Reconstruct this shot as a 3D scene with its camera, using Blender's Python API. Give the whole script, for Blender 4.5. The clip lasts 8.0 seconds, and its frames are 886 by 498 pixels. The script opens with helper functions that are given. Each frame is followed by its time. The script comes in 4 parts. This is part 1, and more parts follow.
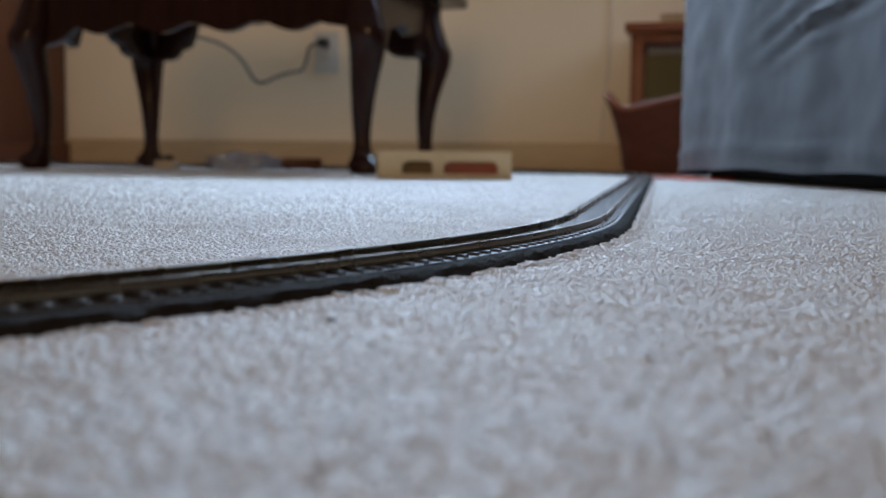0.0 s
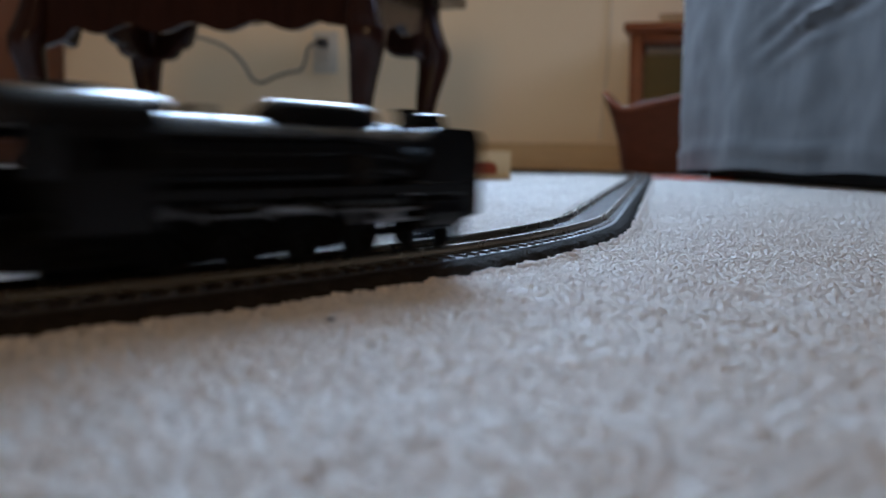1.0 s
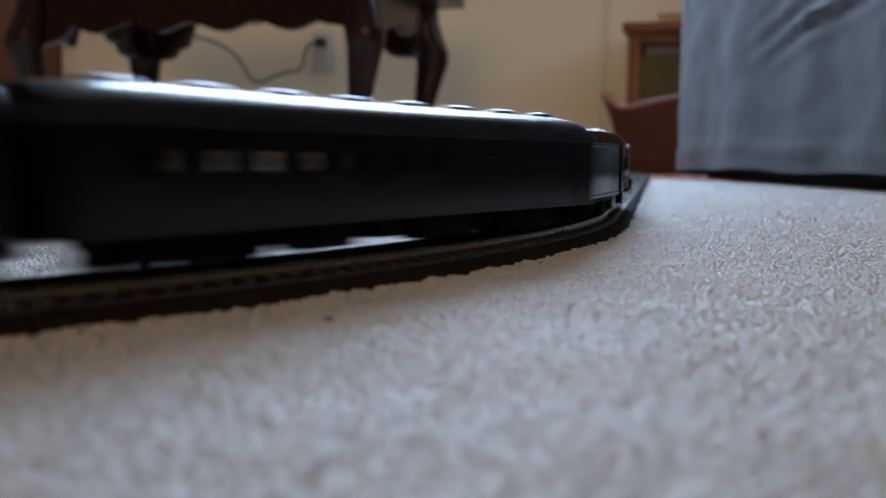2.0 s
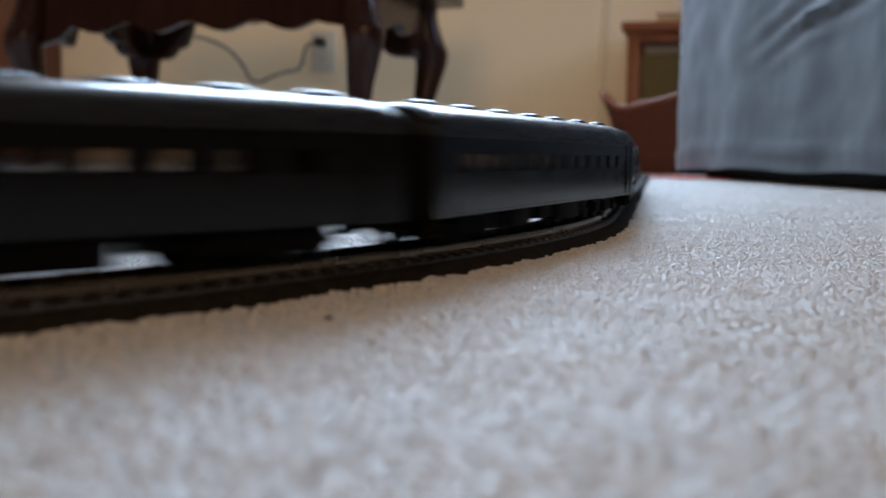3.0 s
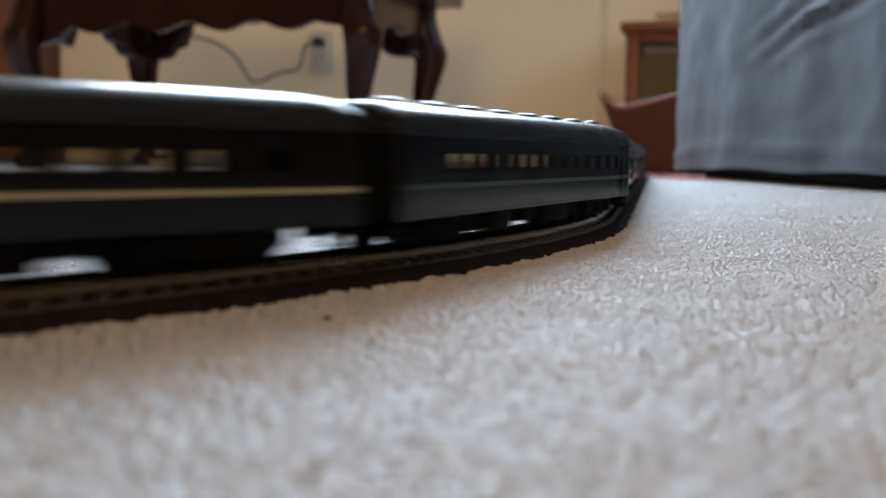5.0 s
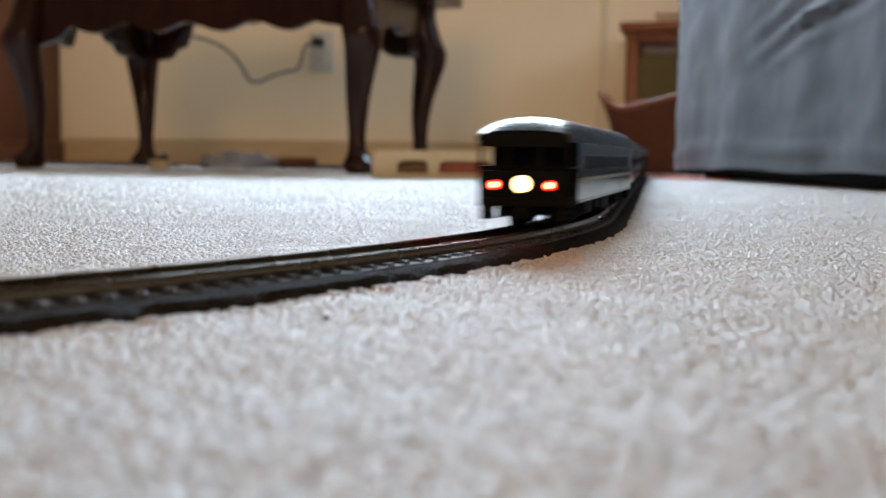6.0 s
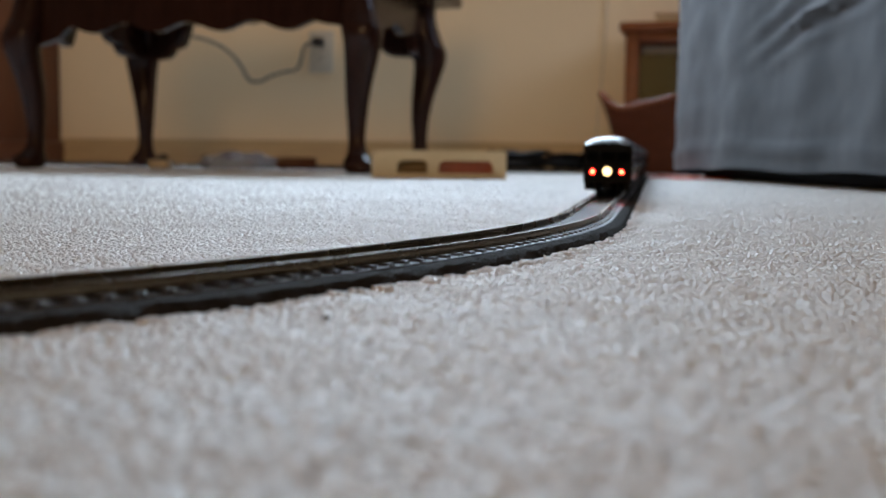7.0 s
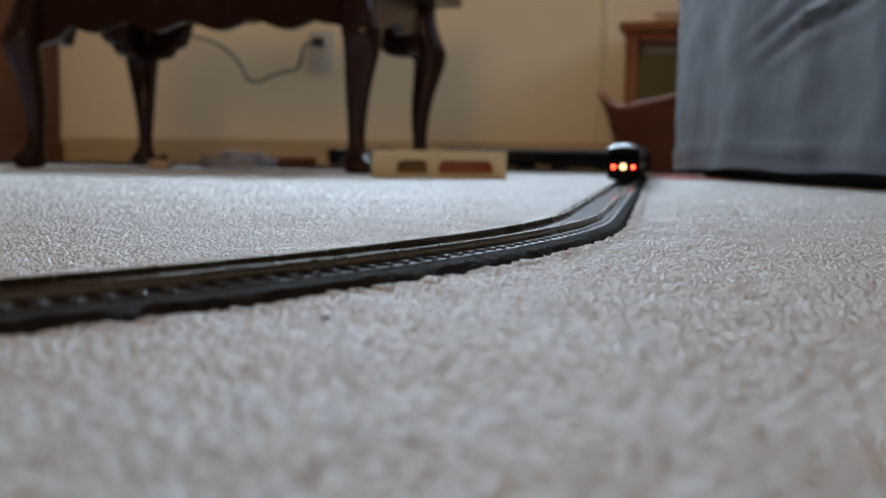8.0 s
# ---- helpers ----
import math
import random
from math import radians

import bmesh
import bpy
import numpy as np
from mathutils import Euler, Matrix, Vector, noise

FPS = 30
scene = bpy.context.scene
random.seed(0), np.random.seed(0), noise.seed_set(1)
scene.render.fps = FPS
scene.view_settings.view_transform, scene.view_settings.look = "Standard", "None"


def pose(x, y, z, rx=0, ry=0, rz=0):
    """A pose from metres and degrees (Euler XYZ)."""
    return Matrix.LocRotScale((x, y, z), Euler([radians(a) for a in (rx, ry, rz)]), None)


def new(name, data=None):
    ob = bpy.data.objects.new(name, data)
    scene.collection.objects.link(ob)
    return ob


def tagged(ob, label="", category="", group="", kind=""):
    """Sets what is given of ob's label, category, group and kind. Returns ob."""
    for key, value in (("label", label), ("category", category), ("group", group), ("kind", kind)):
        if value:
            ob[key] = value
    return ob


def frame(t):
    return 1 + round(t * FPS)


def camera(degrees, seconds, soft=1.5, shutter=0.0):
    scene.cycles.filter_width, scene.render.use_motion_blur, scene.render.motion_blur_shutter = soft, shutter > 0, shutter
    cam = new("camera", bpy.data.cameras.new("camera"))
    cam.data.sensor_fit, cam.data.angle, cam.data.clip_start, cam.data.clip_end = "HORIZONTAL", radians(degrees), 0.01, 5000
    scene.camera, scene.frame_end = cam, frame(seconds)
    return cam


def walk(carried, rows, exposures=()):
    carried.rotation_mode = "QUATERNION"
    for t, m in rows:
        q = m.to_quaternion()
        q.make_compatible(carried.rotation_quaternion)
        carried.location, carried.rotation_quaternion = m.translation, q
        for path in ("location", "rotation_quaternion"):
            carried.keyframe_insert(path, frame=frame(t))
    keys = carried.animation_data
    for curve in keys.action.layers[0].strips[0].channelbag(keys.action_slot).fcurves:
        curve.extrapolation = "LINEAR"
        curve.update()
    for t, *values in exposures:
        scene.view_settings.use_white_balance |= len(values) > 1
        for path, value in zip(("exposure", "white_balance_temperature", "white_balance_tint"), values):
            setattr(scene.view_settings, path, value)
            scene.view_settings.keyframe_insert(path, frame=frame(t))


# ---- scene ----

# camera, standing on the carpet; it settles by a hair during the clip
EYE_Z, PITCH, ROLL = 0.0369, 4.99, 0.72
cam = camera(44.85, 8.0, soft=1.5, shutter=0.9)
cam.data.dof.use_dof, cam.data.dof.focus_distance, cam.data.dof.aperture_fstop = True, 0.43, 12.5


def aim(yaw, drop=0.0, tilt=0.0):
    return pose(0, 0, EYE_Z - drop, 0, 0, -yaw) @ pose(0, 0, 0, 90 - PITCH - tilt) @ pose(0, 0, 0, 0, 0, ROLL)


walk(cam, [(0, aim(0)), (0.5, aim(0.01)), (1.0, aim(0.055, 0.0001)), (1.5, aim(0.10, 0.0002)), (3.0, aim(0.18, 0.0003, 0.03)),
           (4.5, aim(0.22, 0.0003, 0.03)), (6.0, aim(0.26, 0.0003, 0.02)), (8.0, aim(0.28, 0.0003, 0.03))],
     exposures=[(0, -0.33, 5750, 10), (1.5, -0.41, 5600, 10), (3.0, 0.07, 5850, 10), (4.5, 0.12, 6050, 10), (6.0, 0.27, 6350, 10), (6.5, 0.15, 6350, 10), (7.0, -0.18, 6330, 10), (7.5, -0.33, 6280, 10), (8.0, -0.38, 6280, 10)])

# ---- light ----
PHI = 0.2003                      # heading of the straight track
RHO = radians(15)                 # turn of the room and its furniture
E1, E2 = Vector((math.cos(RHO), -math.sin(RHO), 0)), Vector((math.sin(RHO), math.cos(RHO), 0))
WALL0 = Vector((0.315, 2.83, 0))  # a point at the foot of the far wall


def room(u, v, z=0.0):
    """u along the far wall to the right, v towards it (0 at the wall, negative on this side)."""
    p = WALL0 + E1 * u + E2 * v
    return Vector((p.x, p.y, z))


ROOM = Matrix.Translation(WALL0) @ Matrix.Rotation(-RHO, 4, "Z")

world = bpy.data.worlds.new("sky")
scene.world = world
world.use_nodes = True
wn = world.node_tree
sky = wn.nodes.new("ShaderNodeTexSky")
sky.sky_type, sky.sun_disc, sky.sun_elevation, sky.sun_rotation = "NISHITA", False, radians(35), radians(200)
wn.links.new(sky.outputs[0], wn.nodes["Background"].inputs[0])
wn.nodes["Background"].inputs[1].default_value = 0.08


def window_light(name, m, w, h, watts, colour):
    lamp = bpy.data.lights.new(name, "AREA")
    lamp.shape, lamp.size, lamp.size_y, lamp.energy, lamp.color = "RECTANGLE", w, h, watts, colour
    ob = new(name, lamp)
    ob.matrix_world = m
    return ob


U0, U1, V0, CEIL = -2.6, 1.9, -6.6, 2.44
WIN_U, WIN_W, WIN_Z0, WIN_Z1 = -0.42, 1.5, 0.9, 1.95
window_light("window_daylight", ROOM @ pose(WIN_U, 0.05, (WIN_Z0 + WIN_Z1) / 2, -90, 0, 0), WIN_W, WIN_Z1 - WIN_Z0, 156, (0.645, 0.80, 0.965))
# added warm fill from behind the camera; its source is not known
window_light("warm_rear_fill", ROOM @ pose(0.3, V0 + 0.05, 1.15, 90, 0, 0), 1.2, 1.2, 50, (1.0, 0.58, 0.24))

EAST_V, EAST_W, EAST_Z0, EAST_Z1 = -0.55, 0.7, 0.9, 2.0
window_light("east_window_daylight", ROOM @ pose(U1 + 0.05, EAST_V, (EAST_Z0 + EAST_Z1) / 2, 0, 90, 0), EAST_Z1 - EAST_Z0, EAST_W, 36, (0.60, 0.72, 1.0))

# ---- materials ----


def material(name, colour, rough=0.6, metal=0.0, vary=0.25, scale=8.0, fine=120.0, bump=0.15, depth=0.001, coat=0.0, stretch=(1, 1, 1), sheen=0.0, spec=0.5):
    """A surface with a base colour that drifts at two scales, a fine relief and uneven gloss."""
    mat = bpy.data.materials.new(name)
    mat.use_nodes = True
    nt = mat.node_tree
    bsdf = nt.nodes["Principled BSDF"]
    tc = nt.nodes.new("ShaderNodeTexCoord")
    mp = nt.nodes.new("ShaderNodeMapping")
    mp.inputs["Scale"].default_value = stretch
    nt.links.new(tc.outputs["Object"], mp.inputs[0])
    outs = []
    for s, d in ((scale, 3), (fine, 4)):
        n = nt.nodes.new("ShaderNodeTexNoise")
        n.inputs["Scale"].default_value, n.inputs["Detail"].default_value = s, d
        nt.links.new(mp.outputs[0], n.inputs["Vector"])
        outs.append(n)
    mix = nt.nodes.new("ShaderNodeMath")
    mix.operation = "MULTIPLY_ADD"
    mix.inputs[1].default_value = 0.5
    nt.links.new(outs[0].outputs[0], mix.inputs[0])
    half = nt.nodes.new("ShaderNodeMath")
    half.operation = "MULTIPLY"
    half.inputs[1].default_value = 0.5
    nt.links.new(outs[1].outputs[0], half.inputs[0])
    nt.links.new(half.outputs[0], mix.inputs[2])
    ramp = nt.nodes.new("ShaderNodeValToRGB")
    lo, hi = ramp.color_ramp.elements
    lo.position, hi.position = 0.3, 0.7
    lo.color = (*[c * (1 - vary) for c in colour], 1)
    hi.color = (*[min(1, c * (1 + vary)) for c in colour], 1)
    nt.links.new(mix.outputs[0], ramp.inputs[0])
    nt.links.new(ramp.outputs[0], bsdf.inputs["Base Color"])
    rr = nt.nodes.new("ShaderNodeMapRange")
    rr.inputs["To Min"].default_value, rr.inputs["To Max"].default_value = max(0.02, rough - 0.1), min(1, rough + 0.1)
    nt.links.new(outs[1].outputs[0], rr.inputs[0])
    nt.links.new(rr.outputs[0], bsdf.inputs["Roughness"])
    bsdf.inputs["Metallic"].default_value = metal
    bsdf.inputs["Coat Weight"].default_value = coat
    bsdf.inputs["Sheen Weight"].default_value = sheen
    bsdf.inputs["Specular IOR Level"].default_value = spec
    bp = nt.nodes.new("ShaderNodeBump")
    bp.inputs["Strength"].default_value, bp.inputs["Distance"].default_value = bump, depth
    nt.links.new(outs[1].outputs[0], bp.inputs["Height"])
    nt.links.new(bp.outputs[0], bsdf.inputs["Normal"])
    return mat


def glow(name, colour, strength):
    mat = bpy.data.materials.new(name)
    mat.use_nodes = True
    bsdf = mat.node_tree.nodes["Principled BSDF"]
    bsdf.inputs["Base Color"].default_value = (*colour, 1)
    bsdf.inputs["Emission Color"].default_value = (*colour, 1)
    bsdf.inputs["Emission Strength"].default_value = strength
    return mat


def glass(name, colour=(1, 1, 1), rough=0.02, alpha=1.0):
    mat = bpy.data.materials.new(name)
    mat.use_nodes = True
    bsdf = mat.node_tree.nodes["Principled BSDF"]
    bsdf.inputs["Base Color"].default_value = (*colour, 1)
    bsdf.inputs["Transmission Weight"].default_value = 1.0
    bsdf.inputs["Roughness"].default_value, bsdf.inputs["IOR"].default_value = rough, 1.2
    return mat


M_CARPET = material("carpet_pile", (0.60, 0.58, 0.555), 0.85, vary=0.10, scale=22, fine=300, bump=0.35, depth=0.002, sheen=0.3)
M_TUFT = material("carpet_yarn", (0.80, 0.78, 0.745), 0.44, vary=0.06, scale=30, fine=500, bump=0.1, sheen=0.08)
M_WALL = material("cream_wall_paint", (0.82, 0.65, 0.41), 0.8, vary=0.04, scale=1.5, fine=160, bump=0.08, depth=0.001)
M_CEIL = material("beige_ceiling_paint", (0.36, 0.33, 0.28), 0.9, vary=0.03, scale=2, fine=90, bump=0.2, depth=0.002)
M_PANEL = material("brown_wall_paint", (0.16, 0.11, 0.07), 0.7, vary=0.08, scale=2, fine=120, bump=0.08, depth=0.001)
M_BASE = material("tan_baseboard", (0.52, 0.36, 0.18), 0.45, vary=0.12, scale=4, fine=60, stretch=(0.2, 1, 1))
M_MAHOG = material("dark_mahogany", (0.023, 0.008, 0.005), 0.22, vary=0.35, scale=9, fine=70, bump=0.05, spec=0.2, stretch=(1, 1, 0.2))
M_CAB = material("brown_cabinet_wood", (0.085, 0.026, 0.009), 0.4, vary=0.3, scale=5, fine=60, bump=0.08, spec=0.3, stretch=(1, 1, 0.15))
M_CHERRY = material("cherry_wood", (0.22, 0.066, 0.022), 0.38, vary=0.25, scale=6, fine=70, bump=0.06, spec=0.3, stretch=(0.3, 1, 1))
M_TROUGH = material("red_brown_basket_wood", (0.088, 0.024, 0.010), 0.5, vary=0.3, scale=12, fine=90, bump=0.2, spec=0.15, stretch=(1, 1, 4))
M_OLIVE = material("olive_upholstery", (0.20, 0.17, 0.075), 0.9, vary=0.15, scale=12, fine=300, bump=0.3)
M_SHEET = material("blue_grey_cotton", (0.031, 0.043, 0.059), 0.85, vary=0.07, scale=5, fine=500, bump=0.25, depth=0.0008, sheen=0.2)
# near-black of the sofa core; also stands for the shade beneath it
M_SHADE = material("sofa_core_and_shade_black", (0.012, 0.012, 0.013), 0.95, vary=0.2)
M_RED = material("red_orange_cloth", (0.55, 0.07, 0.025), 0.8, vary=0.2, scale=20)
M_CARD = material("cream_cardboard", (0.62, 0.50, 0.30), 0.75, vary=0.1, scale=14, fine=200, bump=0.1)
M_RUST = material("rust_red_plastic", (0.32, 0.07, 0.026), 0.45, vary=0.2, scale=30)
M_OCHRE = material("ochre_plastic", (0.20, 0.12, 0.04), 0.5, vary=0.2, scale=30)
M_ROADBED = material("dark_grey_ballast", (0.026, 0.021, 0.017), 0.85, vary=0.5, scale=160, fine=900, bump=1.0, depth=0.003, spec=0.1)
M_BEDTOP = material("glossy_grey_track_bed", (0.032, 0.029, 0.028), 0.38, vary=0.3, scale=70, fine=500, bump=0.08, depth=0.0003, spec=1.0)
M_TIE = material("black_plastic_tie", (0.013, 0.011, 0.011), 0.36, spec=0.85, vary=0.3, scale=90, fine=900, bump=0.05, depth=0.0003)
M_RAIL = material("nickel_rail", (0.16, 0.122, 0.08), 0.28, metal=1.0, vary=0.15, scale=12, fine=40, bump=0.0, depth=0.0001)
M_LOCO = material("black_locomotive_paint", (0.004, 0.004, 0.0044), 0.22, spec=0.16, vary=0.25, scale=30, fine=300, bump=0.02, depth=0.0002)
M_UNDER = material("matt_black_underframe", (0.004, 0.004, 0.004), 0.6, spec=0.05, vary=0.3, scale=70, fine=600)
M_STEEL = material("dull_steel_rod", (0.28, 0.28, 0.29), 0.35, metal=1.0, vary=0.2, scale=80)
M_CAR = material("dark_olive_coach_paint", (0.003, 0.0032, 0.0032), 0.17, spec=0.19, vary=0.2, scale=12, fine=160, bump=0.012, depth=0.0002)
M_ROOF = material("dark_grey_coach_roof", (0.016, 0.0175, 0.020), 0.28, spec=0.18, vary=0.2, scale=40, fine=500, bump=0.06, depth=0.0002)
M_TEAL = material("teal_stripe", (0.007, 0.045, 0.042), 0.4, vary=0.1, scale=60)
M_CREAM = material("cream_stripe", (0.30, 0.27, 0.17), 0.45, vary=0.1, scale=60)
M_PLASTIC = material("cream_plastic", (0.55, 0.48, 0.34), 0.4, vary=0.1, scale=30)
M_BLACKP = material("black_plastic", (0.012, 0.012, 0.013), 0.4, vary=0.2, scale=30)
M_CORD = material("grey_brown_cord", (0.10, 0.09, 0.08), 0.5, vary=0.15, scale=50)
M_PLATE = material("white_outlet_plate", (0.55, 0.49, 0.38), 0.35, vary=0.03, scale=20)
M_BAG = material("clear_wrinkled_film", (0.62, 0.63, 0.66), 0.15, vary=0.1, scale=30, bump=0.5, depth=0.003)
M_BAG.node_tree.nodes["Principled BSDF"].inputs["Transmission Weight"].default_value = 0.7
M_PANE = glass("coach_window_glass", (0.85, 0.88, 0.88))
M_DIMPANE = glass("dusky_coach_window_glass", (0.66, 0.64, 0.62), 0.08)
M_WINGLASS = glass("window_glass")
M_LAMP = glow("warm_lamp", (1.0, 0.70, 0.32), 4)
M_REDLAMP = glow("red_lamp", (1.0, 0.026, 0.010), 110)
# weak red emission that imitates the bloom round the tail lamps
M_REDHALO = glow("red_halo", (1.0, 0.012, 0.006), 1.3)
M_FRAME = material("white_window_frame", (0.74, 0.73, 0.70), 0.5, vary=0.04, scale=8)

# ---- mesh helpers ----


def mesh_from(name, bm, mat, smooth=None):
    me = bpy.data.meshes.new(name)
    bmesh.ops.recalc_face_normals(bm, faces=bm.faces[:])
    bm.to_mesh(me)
    bm.free()
    me.materials.append(mat)
    if smooth is not None:
        me.shade_smooth() if smooth >= 180 else me.set_sharp_from_angle(angle=radians(smooth))
    return me


def part(name, bm, mat, parent=None, label="", smooth=35):
    ob = new(name, mesh_from(name, bm, mat, smooth))
    if parent is not None:
        ob.parent = parent
    if label:
        ob["label"] = label
    return ob


def thing(name, label, category, m=None, group="", kind=""):
    ob = tagged(new(name), label, category, group, kind)
    if m is not None:
        ob.matrix_world = m
    return ob


def box(bm, c, s, bevel=0.0, m=None, seg=2):
    """A box with centre c and size s, its edges rounded."""
    made = bmesh.ops.create_cube(bm, size=1.0)["verts"]
    bmesh.ops.transform(bm, verts=made, matrix=(m or Matrix()) @ Matrix.Translation(c) @ Matrix.Diagonal((*s, 1)))
    if bevel > 0:
        edges = {e for v in made for e in v.link_edges}
        bmesh.ops.bevel(bm, geom=list(edges), offset=bevel, segments=seg, affect="EDGES", profile=0.6)


def rod(bm, a, b, r, r2=None, n=12, caps=True):
    """A cylinder or cone from a to b."""
    a, b = Vector(a), Vector(b)
    d = b - a
    m = Matrix.Translation((a + b) / 2) @ d.to_track_quat("Z", "Y").to_matrix().to_4x4()
    bmesh.ops.create_cone(bm, cap_ends=caps, segments=n, radius1=r, radius2=r if r2 is None else r2, depth=d.length, matrix=m)


def loft(bm, rings, close_ends=True, closed=True):
    """Skins a row of rings of equal length."""
    vs = [[bm.verts.new(p) for p in ring] for ring in rings]
    n = len(rings[0])
    for a, b in zip(vs, vs[1:]):
        for i in range(n if closed else n - 1):
            j = (i + 1) % n
            bm.faces.new((a[i], a[j], b[j], b[i]))
    if close_ends and closed:
        bm.faces.new(vs[0])
        bm.faces.new(vs[-1])
    return vs


def slab(bm, outline, thick, m=Matrix()):
    """A flat outline in x and z, thickened along y."""
    rings = [[m @ Vector((x, y, z)) for x, z in outline] for y in (-thick / 2, thick / 2)]
    loft(bm, rings)


def tube(bm, pts, r, n=8):
    """A round tube along points."""
    pts = [Vector(p) for p in pts]
    rings = []
    for i, p in enumerate(pts):
        d = (pts[min(i + 1, len(pts) - 1)] - pts[max(i - 1, 0)]).normalized()
        q = d.to_track_quat("Z", "Y")
        rr = r(i / (len(pts) - 1)) if callable(r) else r
        rings.append([p + q @ Vector((rr * math.cos(2 * math.pi * k / n), rr * math.sin(2 * math.pi * k / n), 0)) for k in range(n)])
    loft(bm, rings)


def smooth_path(pts, steps=8):
    """A Catmull-Rom curve through points."""
    pts = [Vector(p) for p in pts]
    pts = [2 * pts[0] - pts[1]] + pts + [2 * pts[-1] - pts[-2]]
    out = []
    for i in range(1, len(pts) - 2):
        a, b, c, d = pts[i - 1:i + 3]
        for k in range(steps):
            t = k / steps
            out.append(0.5 * (2 * b + (c - a) * t + (2 * a - 5 * b + 4 * c - d) * t * t + (3 * b - a - 3 * c + d) * t ** 3))
    return out + [pts[-2]]


def rand_mat(mat, amount=0.25):
    """Lets each piece of a kind differ a little in brightness."""
    nt = mat.node_tree
    info = nt.nodes.new("ShaderNodeObjectInfo")
    rng = nt.nodes.new("ShaderNodeMapRange")
    rng.inputs["To Min"].default_value, rng.inputs["To Max"].default_value = 1 - amount, 1 + amount
    nt.links.new(info.outputs["Random"], rng.inputs[0])
    hsv = nt.nodes.new("ShaderNodeHueSaturation")
    bsdf = nt.nodes["Principled BSDF"]
    link = bsdf.inputs["Base Color"].links[0]
    nt.links.new(link.from_socket, hsv.inputs["Color"])
    nt.links.new(rng.outputs[0], hsv.inputs["Value"])
    nt.links.new(hsv.outputs[0], bsdf.inputs["Base Color"])


rand_mat(M_TIE)



def rand_island(mat, amount=0.12):
    """Lets each yarn end of the joined pile differ a little in brightness."""
    nt = mat.node_tree
    geo = nt.nodes.new("ShaderNodeNewGeometry")
    rng = nt.nodes.new("ShaderNodeMapRange")
    rng.inputs["To Min"].default_value, rng.inputs["To Max"].default_value = 1 - amount, 1 + amount
    nt.links.new(geo.outputs["Random Per Island"], rng.inputs[0])
    hsv = nt.nodes.new("ShaderNodeHueSaturation")
    bsdf = nt.nodes["Principled BSDF"]
    link = bsdf.inputs["Base Color"].links[0]
    nt.links.new(link.from_socket, hsv.inputs["Color"])
    nt.links.new(rng.outputs[0], hsv.inputs["Value"])
    nt.links.new(hsv.outputs[0], bsdf.inputs["Base Color"])


rand_island(M_TUFT)


def let_light_through(mat, share):
    """Thin nylon yarn: part of the light passes into the shaded side."""
    nt = mat.node_tree
    bsdf, out = nt.nodes["Principled BSDF"], nt.nodes["Material Output"]
    thin = nt.nodes.new("ShaderNodeBsdfTranslucent")
    nt.links.new(bsdf.inputs["Base Color"].links[0].from_socket, thin.inputs["Color"])
    mix = nt.nodes.new("ShaderNodeMixShader")
    mix.inputs[0].default_value = share
    nt.links.new(bsdf.outputs[0], mix.inputs[1])
    nt.links.new(thin.outputs[0], mix.inputs[2])
    nt.links.new(mix.outputs[0], out.inputs[0])


let_light_through(M_TUFT, 0.25)

# ---- the railway line: s is the way along it, 0 where the bend before the camera ends ----
R1, R2, RAIL_Z = 0.738, 0.457, 0.008
P0 = Vector((0.0791, 0.5717))
S_BEND, L1, L2, QUARTER = R1 * math.pi / 2, 1.459, 1.05, R2 * math.pi / 2
# a closed loop: pieces of (length, radius of a bend to the left or 0)
LOOP = [(L1, 0), (QUARTER, R2), (L2, 0), (QUARTER, R2), (L1 + R1 - R2, 0), (QUARTER, R2), (L2 + R2 - R1, 0), (S_BEND, R1)]
ROUND = sum(n for n, r in LOOP)


def line(s):
    """Place and heading (a unit vector) of the track's centre at s."""
    s, p, a = s % ROUND, P0.copy(), PHI
    for n, r in LOOP:
        d = min(s, n)
        if r:
            c = p + Vector((-math.cos(a), math.sin(a))) * r
            a -= d / r
            p = c + Vector((math.cos(a), -math.sin(a))) * r
        else:
            p = p + Vector((math.sin(a), math.cos(a))) * d
        s -= d
        if s <= 0:
            break
    return p, Vector((math.sin(a), math.cos(a)))


def beside(s, off, z):
    """A point off metres to the right of the centre at s."""
    p, h = line(s)
    return Vector((p.x + h.y * off, p.y - h.x * off, z))


S_START, S_END = -3.0, ROUND - 3.0

# ---- the room ----


def slab_wall(name, u0, u1, v0, v1, z0, z1, mat, parent=None, bevel=0.0):
    bm = bmesh.new()
    box(bm, ((u0 + u1) / 2, (v0 + v1) / 2, (z0 + z1) / 2), (u1 - u0, v1 - v0, z1 - z0), bevel)
    ob = part(name, bm, mat, parent)
    if parent is None:
        ob.matrix_world = ROOM
        ob["kind"] = "structure"
    return ob




def wall_with_hole(name, along, mat, u0, u1, h0, h1, z0, z1, t=0.12):
    """A wall with a window opening right through it; along: the room pose of its middle line."""
    bm = bmesh.new()
    for a, b, c, d in ((u0, h0, 0, CEIL), (h1, u1, 0, CEIL), (h0, h1, 0, z0), (h0, h1, z1, CEIL)):
        box(bm, ((a + b) / 2, t / 2, (c + d) / 2), (b - a, t, d - c))
    bmesh.ops.remove_doubles(bm, verts=bm.verts[:], dist=0.0005)
    ob = part(name, bm, mat)
    ob.matrix_world = along
    ob["kind"] = "structure"
    return ob


